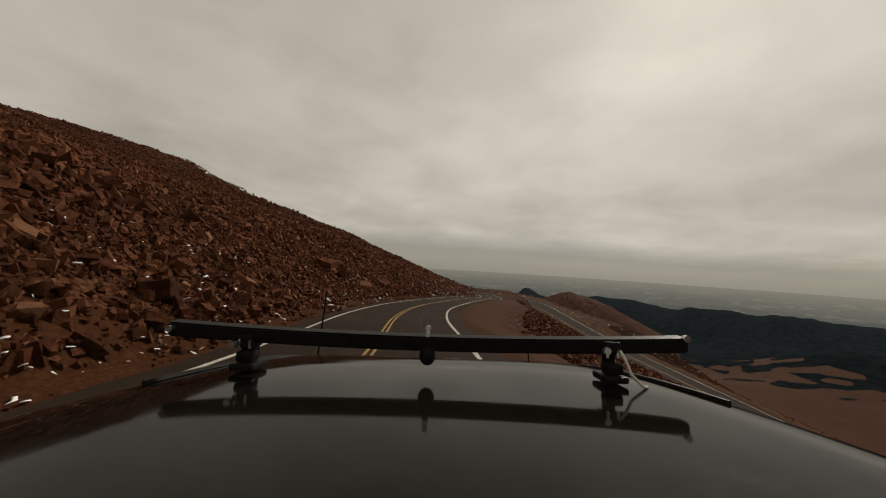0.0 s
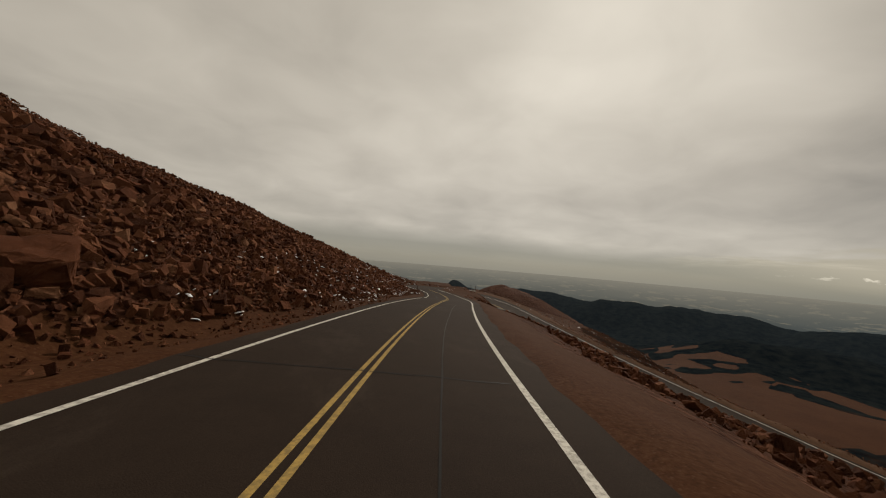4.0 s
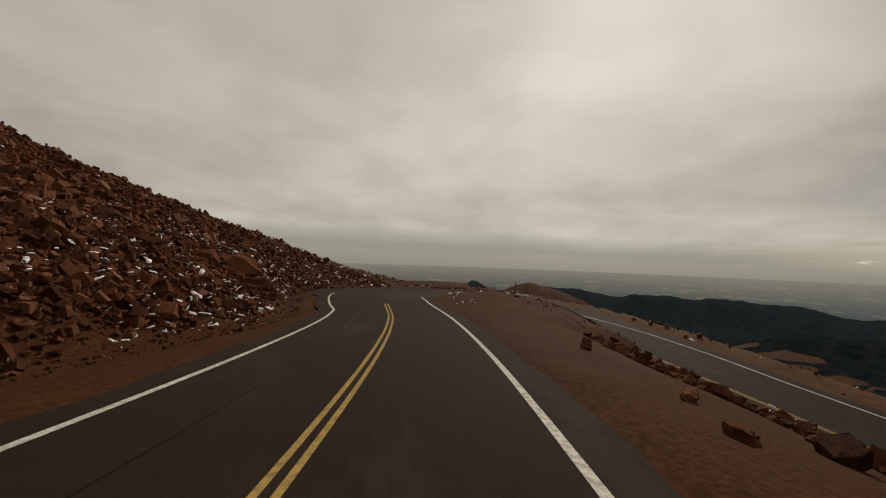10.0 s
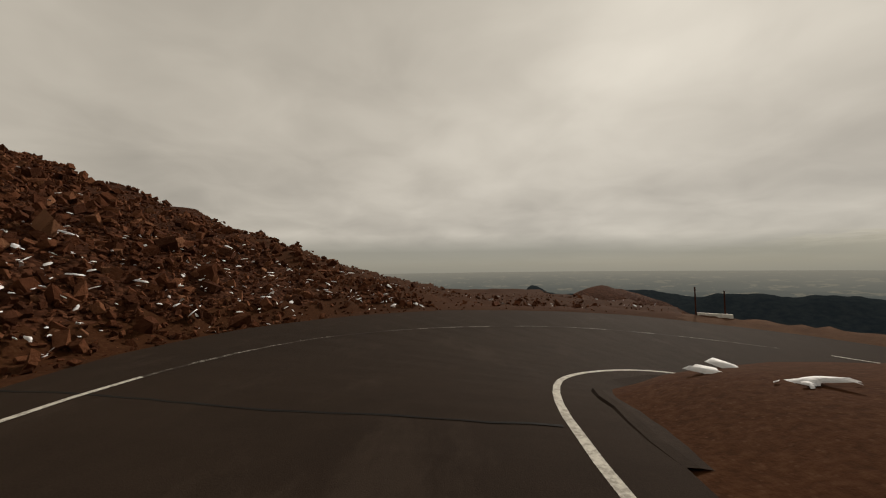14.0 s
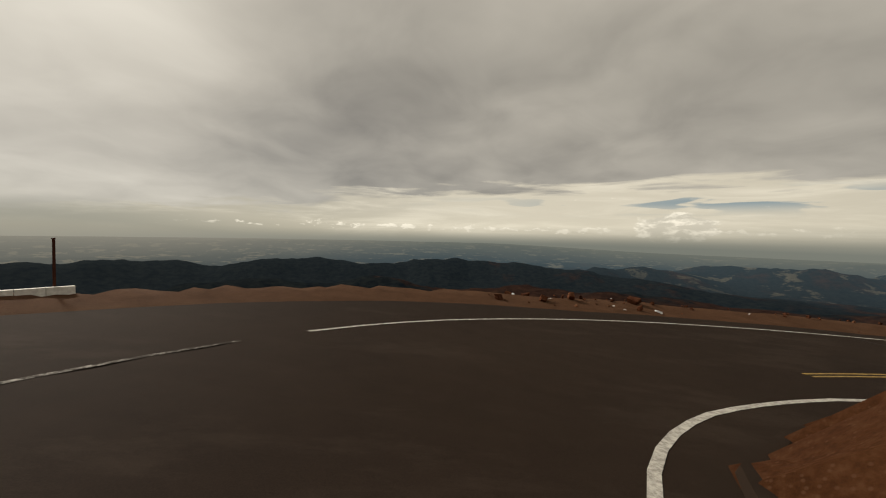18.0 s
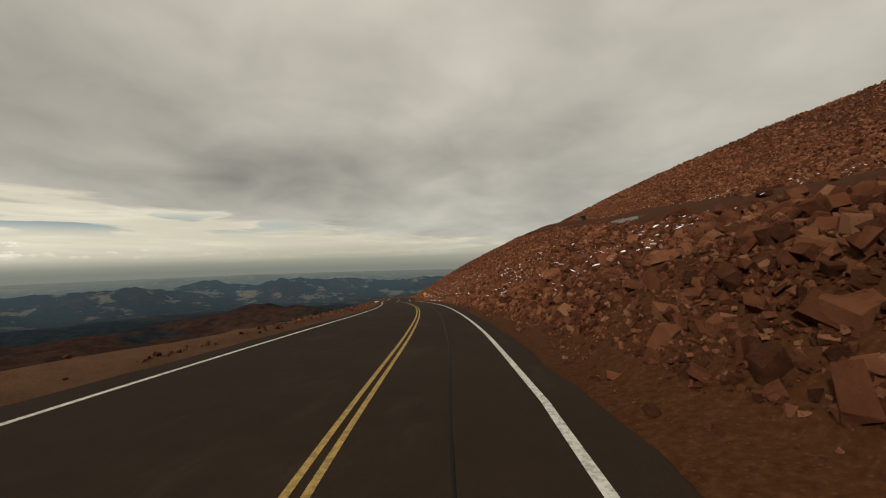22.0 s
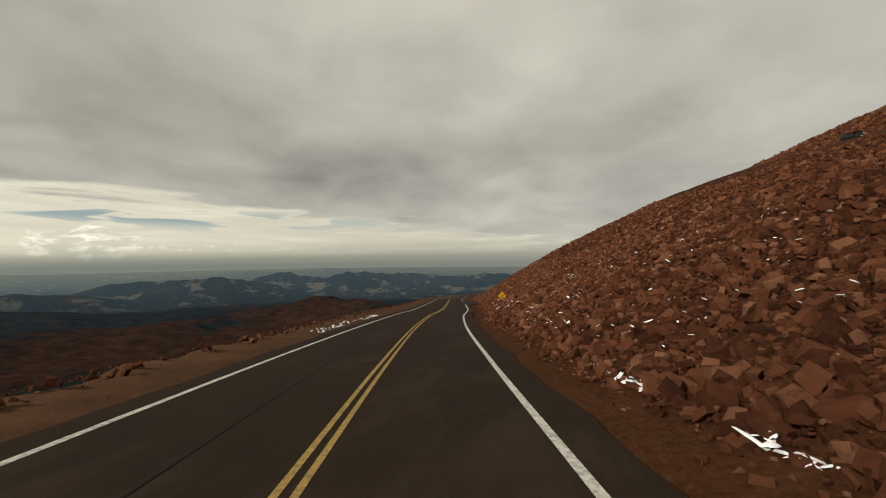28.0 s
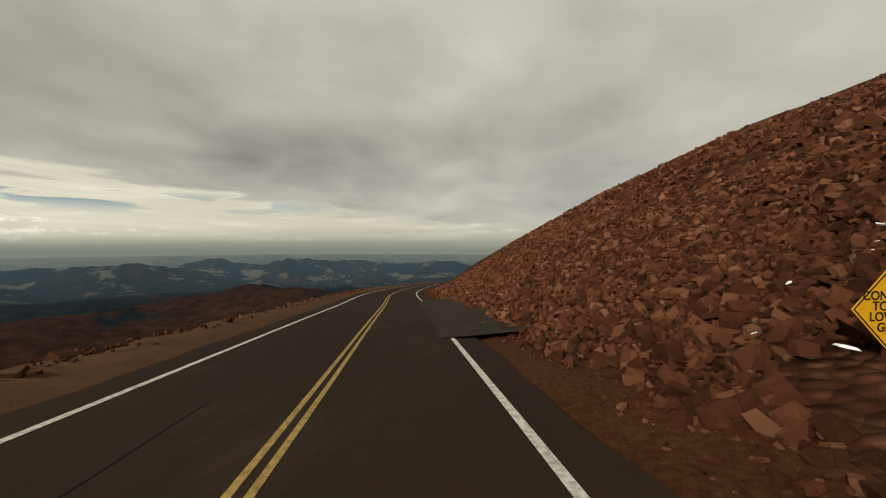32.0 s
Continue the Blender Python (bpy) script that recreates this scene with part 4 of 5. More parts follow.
rb = np.random.default_rng(77)
UPPER, LOWER = "boulders on the upper scree slope", "boulders on the lower scree slope"
for x, y, size, label, kind in (
        (-14.0, 45.0, 2.6, "large pale brown granite block standing in the scree", 1), (-12.1, 44.6, 1.9, "dark blocky boulder leaning on a larger one", 3), (-12.8, 43.0, 1.5, "flat-topped reddish boulder below a larger block", 0),
        (-9.5, 46.4, 1.6, "brown angular boulder above the gravel shoulder", 4), (-8.4, 55.3, 1.9, "pale square boulder in loose scree", 6), (-8.2, 10.9, 0.9, "reddish boulder at the foot of the scree", 2), (-9.4, 12.5, 1.2, "cracked reddish boulder at the foot of the scree", 4),
        (6.7, 154.0, 2.6, "big dark red boulder at the foot of the slope", 3), (8.6, 152.4, 1.7, "reddish boulder beside a bigger dark one", 6), (5.2, 151.4, 1.9, "blocky red boulder half buried in scree", 0), (8.2, 149.8, 1.1, "split reddish boulder with snow beside it", 4)):
    boulder(x, y, size, rb, label, UPPER, 0.18, kind=kind)
for x, y, size, label, kind in (
        (33.5, 124.0, 1.6, "tilted reddish granite slab in the scree", 7), (34.9, 123.8, 1.4, "flat granite slab lying on the scree", 2), (35.0, 125.2, 0.8, "pale slab standing on its edge", 5), (31.5, 126.4, 1.1, "square pale red block on the dirt bank", 0), (31.7, 122.8, 1.0, "angular reddish block in the scree", 4),
        (36.7, 118.7, 1.0, "rounded ochre boulder near the road", 6), (35.4, 118.0, 0.9, "ochre boulder resting on smaller blocks", 1), (33.7, 116.3, 0.7, "brown boulder in loose scree", 3), (37.6, 119.7, 0.8, "small ochre boulder at the slope's foot", 4), (34.5, 117.4, 0.7, "ochre boulder wedged among others", 0), (36.2, 116.8, 0.8, "rounded reddish boulder in loose scree", 6),
        (29.1, 99.5, 1.3, "flat pale slab high on the scree", 5), (46.0, 73.7, 1.0, "reddish block above a strip of snow", 1),
        (51.9, 48.5, 0.9, "large ochre granite block on the scree", 3), (55.1, 30.2, 1.3, "ochre block with a flat face", 4), (55.3, 33.0, 1.4, "broad ochre block split across its top", 0), (48.4, 25.9, 1.6, "brown block high on the scree", 6),
        (53.4, 33.6, 0.9, "small ochre boulder at the foot of the scree", 1), (52.0, 35.6, 1.1, "ochre slab lying on loose blocks", 5), (55.6, 24.4, 1.0, "reddish boulder beside the road sign", 2), (27.0, 121.4, 1.3, "dark slab lying on the dirt bank", 7), (26.4, 128.0, 0.7, "single dark rock on the dirt bank", 4),
        (34.4, 131.6, 0.9, "reddish block in a run of loose rock", 1), (33.6, 134.4, 1.0, "reddish slab in a run of loose rock", 2), (34.4, 137.1, 0.5, "broken reddish block near the road", 6), (35.3, 151.4, 0.6, "small red rock at the foot of the dirt bank", 4)):
    boulder(x, y, size, rb, label, LOWER, 0.22, tilt=0.25, kind=kind)
n = 130
s = rb.uniform(S_APEX - 168, S_APEX - 12, n)
x, y, d = beside(0, 1, 0, 1, n, rb)
k = s.astype(int)
off = -shoulder_left(s) - 0.6 - 13 * rb.uniform(0, 1, n) ** 1.4
for i in range(n):
    boulder(CL[k[i], 0] + RIGHT[k[i], 0] * off[i], CL[k[i], 1] + RIGHT[k[i], 1] * off[i], float(rb.uniform(0.45, 0.85)), rb, "angular reddish granite boulder lying in loose scree", UPPER)
s = rb.uniform(S_APEX + 34, S_APEX + 147, n)
k = s.astype(int)
off = 6.9 + 15 * rb.uniform(0, 1, n) ** 1.3
for i in range(n):
    boulder(CL[k[i], 0] + RIGHT[k[i], 0] * off[i], CL[k[i], 1] + RIGHT[k[i], 1] * off[i], float(rb.uniform(0.38, 0.68)), rb, "reddish brown granite boulder lying in loose scree", LOWER)


def snow_bits(x, y, size, seed, label, lift=0.14, stretch=1.0):
    """Small leftover patches of snow, thin and ragged, joined in one mesh."""
    rng = np.random.default_rng(seed)
    n, m = len(x), 9
    z = ground_height(x, y) + lift
    a = np.linspace(0, 2 * np.pi, m, endpoint=False)[None] + rng.uniform(0, 6.28, (n, 1))
    rad = size[:, None] * 0.5 * rng.uniform(0.25, 1.3, (n, m))
    wide = rng.uniform(0.25, 0.65, (n, 1))
    turn = rng.uniform(0, np.pi, (n, 1))
    u, v = rad * np.cos(a) * stretch, rad * np.sin(a) * wide
    gx, gy = u * np.cos(turn) - v * np.sin(turn), u * np.sin(turn) + v * np.cos(turn)
    sl = rng.normal(0, 0.35, (n, 2))
    rows = []
    for f, h in ((1.0, -0.07), (0.75, 0.02), (0.0, 0.04)):
        px, py = x[:, None] + gx * f, y[:, None] + gy * f
        pz = z[:, None] + gx * f * sl[:, :1] + gy * f * sl[:, 1:] + h * size[:, None]
        rows.append(np.stack([px, py, pz], 2) if f else np.stack([px[:, :1], py[:, :1], pz[:, :1]], 2))
    co = np.concatenate(rows, 1)
    i = np.arange(m)
    j = (i + 1) % m
    one = np.concatenate([np.stack([i, j, j + m], 1), np.stack([i, j + m, i + m], 1), np.stack([i + m, j + m, np.full(m, 2 * m)], 1)])
    faces = (one[None] + (np.arange(n) * (2 * m + 1))[:, None, None]).reshape(-1, 3)
    return tagged(mesh_object("snow", co.reshape(-1, 3), faces, SNOW, True), label, "snow", kind="stuff")


rs = np.random.default_rng(5)


def snow_run(s0, s1, d0, d1, n, lo, hi, label, left=False, power=1.0, gaps=0.3, lift=0.27, stretch=1.0):
    x, y, d = beside(s0, s1, d0, d1, n, rs, power, left)
    keep = fbm(x / 5.0, y / 5.0, 31, 3) > gaps - 0.5
    x, y = x[keep], y[keep]
    snow_bits(x, y, sizes(rs, len(x), lo, hi, 1.6), int(s0) + n, label, lift, stretch)


DUST = "small patches of old snow left between the rocks"
snow_run(S_APEX - 178, S_APEX - 7, -0.5, 0.9, 420, 0.12, 0.42, "crumbs of old snow along the foot of the scree", True, 1.0, 0.25, lift=0.07)
snow_run(S_APEX - 178, S_APEX - 123, -0.2, 8, 260, 0.12, 0.45, DUST, True, 1.4)
snow_run(S_APEX - 133, S_APEX - 68, -0.3, 6, 400, 0.12, 0.45, DUST, True, 1.4)
snow_run(S_APEX - 73, S_APEX - 38, -0.3, 9, 460, 0.12, 0.55, DUST, True, 1.3, 0.2)
snow_run(S_APEX - 41, S_APEX - 7, -0.3, 14, 900, 0.14, 0.6, DUST, True, 1.2, 0.25)
snow_run(S_APEX - 15, S_APEX - 2, -0.3, 16, 420, 0.2, 0.9, "patches of old snow between the rocks by the hairpin", True, 1.2, 0.2)
snow_run(S_APEX - 9, S_APEX + 8, -70, -25, 160, 0.25, 1.1, "patches of snow on the bare ground beyond the hairpin", gaps=0.45, lift=0.06)
snow_run(S_APEX - 44, S_APEX + 2, -60, -10, 420, 0.18, 0.8, "scattered old snow among the stones outside the bend", gaps=0.4, lift=0.10)
snow_run(S_APEX - 21, S_APEX - 10, 5.0, 7.6, 16, 0.12, 0.5, "bits of snow at the inner edge of the hairpin", gaps=-0.3, lift=0.04)
snow_bits(np.array([25.0, 25.9, 25.4, 27.6]), np.array([160.2, 160.9, 158.6, 158.4]), np.array([0.9, 1.0, 0.7, 0.5]), 12, "ragged patch of snow on the tip of the island", 0.05, 1.3)
snow_run(S_APEX + 40, S_APEX + 77, 6.6, 15, 260, 0.10, 0.45, DUST, power=1.2, gaps=0.35, lift=0.36)
snow_run(S_APEX + 77, S_APEX + 152, 6.6, 18, 420, 0.10, 0.40, DUST, power=1.4, lift=0.34)
snow_run(S_APEX + 85, S_APEX + 105, 5.62, 5.98, 150, 0.12, 0.5, "thin strip of snow along the foot of the slope", gaps=0.1, lift=0.09, stretch=1.3)
snow_run(S_APEX + 115, S_APEX + 131, -5.5, -5.0, 300, 0.10, 0.26, "thin strip of snow along the gravel shoulder", gaps=-0.4, lift=0.01)
snow_run(S_APEX + 13, S_APEX + 152, -50, -9, 700, 0.2, 1.1, "scattered snow among the stones of the outer slope", gaps=0.35, lift=0.12)

snow_bits(np.array([112.0, 115.5, 119.0, 117.0]), np.array([199.0, 202.0, 204.5, 199.5]), np.array([4.5, 6.0, 4.0, 3.0]), 9, "larger snow patch lying on the outer slope", 0.15, 1.3)

CONCRETE = plain("stained_concrete", (0.115, 0.056, 0.036), 0.9, 0.0, 0.3, 5.0)
PALE_CONCRETE = plain("pale_concrete", (0.27, 0.22, 0.185), 0.9, 0.0, 0.3, 7.0)
RUST = plain("rusty_steel", (0.060, 0.022, 0.014), 0.75, 0.2, 0.3, 40.0)
STEEL = plain("galvanised_steel", (0.13, 0.125, 0.115), 0.6, 0.35, 0.3, 6.0)
BLACK = plain("black_paint", (0.012, 0.011, 0.010), 0.45, 0.0, 0.2, 60.0)
YELLOW = plain("yellow_sign_face", (0.62, 0.33, 0.015), 0.5, 0.0, 0.08, 12.0)
WHITE = plain("white_paint", (0.66, 0.65, 0.60), 0.6, 0.0, 0.15, 8.0)
TAR = plain("tar", (0.010, 0.009, 0.008), 0.55, 0.0, 0.3, 20.0)


def at(x, y):
    return float(ground_height(np.array([x]), np.array([y]))[0])


def heading_at(x, y):
    k = int(np.argmin((CL[:, 0] - x) ** 2 + (CL[:, 1] - y) ** 2))
    return k, -float(TURN[k])


def empty(name, m, label, category, group="", kind=""):
    ob = new(name)
    ob.matrix_world = m
    return tagged(ob, label, category, group, kind)


def drain_inlet(x, y, width, depth, high, label, slab=True):
    """An open concrete box let into the foot of the slope, its long side along the road."""
    _, rz = heading_at(x, y)
    ob = empty("drain_inlet", turned(x, y, at(x, y) - 0.25, 0, 0, rz), label, "drain", "drain inlets")
    t = 0.22
    part("back_wall", box(bmesh.new(), -depth / 2, 0, high / 2, t, width, high, bevel=0.025), CONCRETE, ob)
    part("side_wall", box(bmesh.new(), t / 2, -width / 2 + t / 2, high * 0.46, depth - t, t, high * 0.92, bevel=0.025), CONCRETE, ob)
    part("side_wall", box(bmesh.new(), t / 2, width / 2 - t / 2, high * 0.46, depth - t, t, high * 0.92, bevel=0.025), CONCRETE, ob)
    part("front_sill", box(bmesh.new(), depth / 2 - 0.02, width * 0.24, 0.24, t, width * 0.45, 0.48, bevel=0.02), CONCRETE, ob)
    part("floor_slab", box(bmesh.new(), t / 2, 0, 0.06, depth - t * 1.5, width - t * 2.2, 0.12, bevel=0.01), CONCRETE, ob)
    if slab:
        part("pale_slab", box(bmesh.new(), 0, 0, 0, 0.85, 0.6, 0.09, turned(depth / 2 - 0.45, -width * 0.12, 0.34, 0.1, -0.5, 0.3), 0.02), PALE_CONCRETE, ob, "pale broken concrete slab leaning inside")
    return ob


def marker_post(x, y, high, label="thin rusty steel marker post beside the drain", r=0.025):
    ob = empty("marker_post", turned(x, y, at(x, y) - 0.1, 0, 0, 0.2), label, "post", "marker posts")
    part("rail", box(bmesh.new(), 0, 0, high / 2, r * 2.2, 0.012, high, bevel=0.003), RUST, ob)
    part("flange", box(bmesh.new(), 0, 0.018, high / 2, 0.016, 0.03, high * 0.99, bevel=0.003), RUST, ob)
    part("cap", box(bmesh.new(), 0, 0.01, high + 0.012, r * 2.6, 0.05, 0.03, bevel=0.006), RUST, ob)
    return ob


drain_inlet(10.1, 121.0, 3.6, 2.3, 1.15, "open rust-brown concrete drain box at the foot of the scree")
marker_post(10.9, 122.4, 1.9)
marker_post(11.1, 124.2, 1.7)
drain_inlet(-8.6, 30.0, 2.2, 1.4, 0.75, "low brown concrete headwall with snow lying on it")
marker_post(-7.8, 29.2, 1.5)
drain_inlet(43.5, 90.9, 2.6, 1.3, 0.7, "low reddish concrete drain headwall beside the lower road", False)
marker_post(44.1, 92.3, 1.4)
snow_bits(np.array([9.4, 9.3, 10.2, 10.6, -8.6, -9.1]), np.array([117.8, 118.8, 117.4, 116.8, 29.5, 30.4]), np.array([0.8, 0.6, 0.7, 0.5, 0.7, 0.6]), 3, "lumps of snow round the drain boxes", 0.35)


def culvert_pipe(x, y, z, rz):
    """A corrugated steel pipe jutting out of the bank."""
    ob = empty("culvert_pipe", turned(x, y, z, 0, radians(10), rz), "grey corrugated steel culvert pipe jutting from the dirt bank", "pipe")
    bm = bmesh.new()
    seg, rows, r, length = 20, 34, 0.42, 2.4
    rings = []
    for rr in (r, r - 0.05):
        for i in range(rows + 1):
            q = rr + 0.018 * math.sin(i * math.pi / 2 * 1.9)
            rings.append([bm.verts.new((length * (i / rows - 0.5), q * math.cos(a), q * math.sin(a))) for a in (2 * math.pi * j / seg for j in range(seg))])
    for lo, hi in [(i, i + 1) for i in range(rows)] + [(rows + 1 + i, rows + 2 + i) for i in range(rows)] + [(0, rows + 1), (rows, 2 * rows + 1)]:
        for j in range(seg):
            bm.faces.new((rings[lo][j], rings[lo][(j + 1) % seg], rings[hi][(j + 1) % seg], rings[hi][j]))
    bmesh.ops.recalc_face_normals(bm, faces=bm.faces)
    part("barrel", bm, STEEL, ob)
    bm = bmesh.new()
    for sx in (-1, 1):
        box(bm, 0.1, 0, 0.46 * sx, 0.16, 0.3, 0.03, bevel=0.006)
    part("coupling_band", bm, STEEL, ob)
    return ob


culvert_pipe(25.0, 107.9, at(25.0, 107.9) + 0.02, -0.15)


def road_sign(x, y, z):
    """A yellow diamond on a steel post, facing the traffic that comes down."""
    k, rz = heading_at(x, y)
    ground = at(x, y)
    ob = empty("road_sign", turned(x, y, ground, 0, 0, rz), "yellow diamond warning sign with black lettering on a steel post", "sign")
    top = z - ground
    side = 0.88
    turn = Matrix.Translation((0, -0.05, top)) @ Matrix.Rotation(radians(45), 4, "Y")
    part("face", box(bmesh.new(), 0, 0, 0, side, 0.006, side, turn, 0.002), YELLOW, ob)
    bm = bmesh.new()
    h = side / 2 - 0.03
    for a, b_, c, d in ((0, h, side - 0.06, 0.02), (0, -h, side - 0.06, 0.02), (h, 0, 0.02, side - 0.06), (-h, 0, 0.02, side - 0.06)):
        box(bm, a, -0.0045, b_, c, 0.003, d, turn)
    part("border", bm, BLACK, ob)
    part("post", box(bmesh.new(), 0, 0, top / 2 + 0.12, 0.055, 0.045, top + 0.6, bevel=0.004), RUST, ob)
    for dz in (-0.25, 0.25):
        part("bolt", rod(bmesh.new(), (0, -0.045, top + dz), (0, -0.062, top + dz), 0.012), STEEL, ob)
    for text, dz in (("CONTINUE", 0.18), ("TO USE", 0.036), ("LOWEST", -0.112), ("GEAR", -0.26)):
        cu = bpy.data.curves.new("lettering", "FONT")
        cu.body, cu.size, cu.align_x, cu.align_y, cu.extrude, cu.offset = text, 0.175, "CENTER", "CENTER", 0.001, 0.004
        tmp = bpy.data.objects.new("lettering", cu)
        scene.collection.objects.link(tmp)
        bpy.context.view_layer.update()
        me = bpy.data.meshes.new_from_object(tmp.evaluated_get(bpy.context.evaluated_depsgraph_get()))
        bpy.data.objects.remove(tmp)
        me.materials.clear()
        me.materials.append(BLACK)
        t = new("lettering", me)
        t.parent = ob
        t.matrix_basis = turned(0, -0.056, top + dz, radians(90), 0, 0)
        tagged(t, "black capital letters on yellow")
    return ob


road_sign(57.5, 25.9, -26.7)


def barrier():
    """A low white barrier on the outer edge of the hairpin, with two dark posts."""
    a, b_ = Vector((38.0, 182.6, 0)), Vector((41.2, 180.2, 0))
    out = Vector((b_.y - a.y, a.x - b_.x, 0)).normalized()
    if out.y < 0:
        out = -out
    steps = [0.5 * i for i in range(-16, 5)]      # the crest of the bank there
    crest = max(steps, key=lambda d: at(*((a + b_) / 2 + out * d).xy) - 0.04 * d)
    along = (b_ - a).normalized()
    a, b_ = a + out * crest + along * 1.6, b_ + out * crest - along * 0.2
    z = min(at(*a.xy), at(*b_.xy)) - 0.22
    m = (a + b_) / 2
    rz = math.atan2((b_ - a).y, (b_ - a).x)
    length = (b_ - a).length
    ob = empty("barrier", turned(m.x, m.y, z, 0, 0, rz), "low white barrier at the outer edge of the hairpin", "barrier")
    bm = bmesh.new()
    prof = ((-0.22, 0), (0.22, 0), (0.22, 0.10), (0.13, 0.18), (0.11, 0.46), (-0.11, 0.46), (-0.13, 0.18), (-0.22, 0.10))
    ends = [[bm.verts.new((x, p, q)) for p, q in prof] for x in (-length / 2, -length / 6 - 0.01, -length / 6 + 0.01, length / 6 - 0.01, length / 6 + 0.01, length / 2)]
    for e0, e1 in ((0, 1), (2, 3), (4, 5)):
        for i in range(8):
            bm.faces.new((ends[e0][i], ends[e0][(i + 1) % 8], ends[e1][(i + 1) % 8], ends[e1][i]))
        bm.faces.new(ends[e0])
        bm.faces.new(ends[e1])
    bmesh.ops.recalc_face_normals(bm, faces=bm.faces)
    part("block_row", bm, WHITE, ob)
    for sx in (-1, 1):
        marker_post(m.x + sx * 0.42 * (b_ - a).x, m.y + sx * 0.42 * (b_ - a).y + 0.5, 2.2, "dark steel post beside the white barrier", 0.06)
    return ob


barrier()


def seam(s, d0, d1, wide, wander, seed, slant=0.0):
    """A poured tar seam across the road."""
    rng = np.random.default_rng(seed)
    n = 22
    d = np.linspace(d0, d1, n)
    ss = s + slant * (d - d0) + np.cumsum(rng.normal(0, wander, n))
    k = np.clip(ss.astype(int), 0, len(CL) - 2)
    f = (ss - k)[:, None]
    c = CL[k] * (1 - f) + CL[k + 1] * f
    p = c[:, :2] + RIGHT[k] * d[:, None]
    w = wide * rng.uniform(0.6, 1.4, (n, 1)) / 2
    lo = np.column_stack([p - TAN[k] * w, c[:, 2] + 0.008])
    hi = np.column_stack([p + TAN[k] * w, c[:, 2] + 0.008])
    i = np.arange(n - 1)
    ob = mesh_object("tar_seam", np.vstack([lo, hi]), np.stack([i, i + 1, i + 1 + n, i + n], 1), TAR)
    ob.parent = ROAD_OB
    return ob


def long_crack(s0, s1, d, wide, seed):
    rng = np.random.default_rng(seed)
    idx = np.arange(s0, s1)
    o = d + 0.10 * fbm(idx / 6.0, idx * 0.0, seed, 3)
    w = wide * rng.uniform(0.6, 1.4, len(idx)) / 2
    ob = ribbon("tar_seam", [lambda s: o[s - s0] - w[s - s0], lambda s: o[s - s0] + w[s - s0]], 0.008, TAR, s0, s1)
    ob.parent = ROAD_OB
    return ob


for i, (x, y) in enumerate(((-5.9, 25.8), (-2.9, 52.2), (12.1, 121.3), (13.4, 139.5), (14.1, 159.4), (49.8, 117.8), (52.5, 102.1), (61.5, 66.1), (1.0, 74.0), (5.0, 97.0), (63.1, 49.7), (45.1, 147.7))):
    k, _ = heading_at(x, y)
    seam(k, float(left_edge(k)) + 0.05, float(right_line(k)) - 0.2, 0.06, 0.035, 200 + i, 0.02 * (-1) ** i)
long_crack(S_APEX - 163, S_APEX - 93, 1.7, 0.035, 1)
long_crack(S_APEX - 73, S_APEX - 15, -1.8, 0.035, 2)
long_crack(S_APEX + 24, S_APEX + 92, 1.6, 0.035, 3)
long_crack(S_APEX + 77, S_APEX + 152, -1.7, 0.035, 4)

# raised asphalt lip round the inside of the hairpin, and the dark patch by the lower road
KERB = 34
LIP = ribbon("kerb", [lambda s: right_edge(s) - 0.10, lambda s: right_edge(s) - 0.02, lambda s: right_edge(s) + 0.16, lambda s: right_edge(s) + 0.62], 0.0, ASPHALT, S_APEX - 14, S_APEX - 14 + KERB)
for v in LIP.data.vertices:
    fade = min(1.0, (v.index // 4) / 10.0, (KERB - 1 - v.index // 4) / 10.0)
    v.co.z += 0.13 * fade if v.index % 4 in (1, 2) else -0.06
tagged(LIP, "low rounded asphalt kerb round the inside of the bend", "kerb", kind="structure")
NEW_TAR = plain("fresh_asphalt", (0.028, 0.0228, 0.0185), 0.85, 0.0, 0.35, 3.0)
PATCH = ribbon("pavement", [lambda s: right_edge(s) - 1.25 + 0.12 * np.sin(s * 1.7), lambda s: right_edge(s) + 2.3 + 0.25 * np.sin(s * 0.9)], 0.012, NEW_TAR, S_APEX + 157, S_APEX + 179)
for v in PATCH.data.vertices:
    v.co.z = max(v.co.z, at(v.co.x, v.co.y) + 0.014)
tagged(PATCH, "dark newer asphalt apron beside the road", "pavement", kind="structure")


# ---- the car at the start of the drive ----
def paint_car():
    k = Mat("maroon_car_paint", 0.12)
    k.b.inputs["Specular IOR Level"].default_value = 0.075
    k.base(k.ramp(k.noise(40.0, 3), (0.3, (0.0052, 0.0042, 0.0036)), (0.7, (0.0080, 0.0064, 0.0052))))
    dust = k.ramp(k.noise(7.0, 6, 0.7), (0.45, (0.05, 0.05, 0.05)), (0.80, (0.13, 0.13, 0.13)))
    k.link(dust, k.b.inputs["Roughness"])
    return k.m


CAR_PAINT = paint_car()
TYRE = plain("tyre_rubber", (0.013, 0.013, 0.013), 0.8, 0.0, 0.2, 25.0)
PLASTIC = plain("black_plastic", (0.013, 0.0125, 0.012), 0.38, 0.0, 0.25, 50.0)
CHROME = plain("dull_chrome", (0.55, 0.54, 0.52), 0.25, 0.9, 0.05, 20.0)
CABLE = plain("white_cable", (0.62, 0.60, 0.54), 0.5, 0.0, 0.08, 40.0)
LAMP_GLASS = plain("headlamp_glass", (0.45, 0.45, 0.44), 0.08, 0.3, 0.1, 30.0)
RED_GLASS = plain("tail_lamp_glass", (0.22, 0.01, 0.01), 0.1, 0.0, 0.1, 30.0)
DARK_GLASS = Mat("tinted_car_glass", 0.04)
DARK_GLASS.base((0.012, 0.013, 0.013))
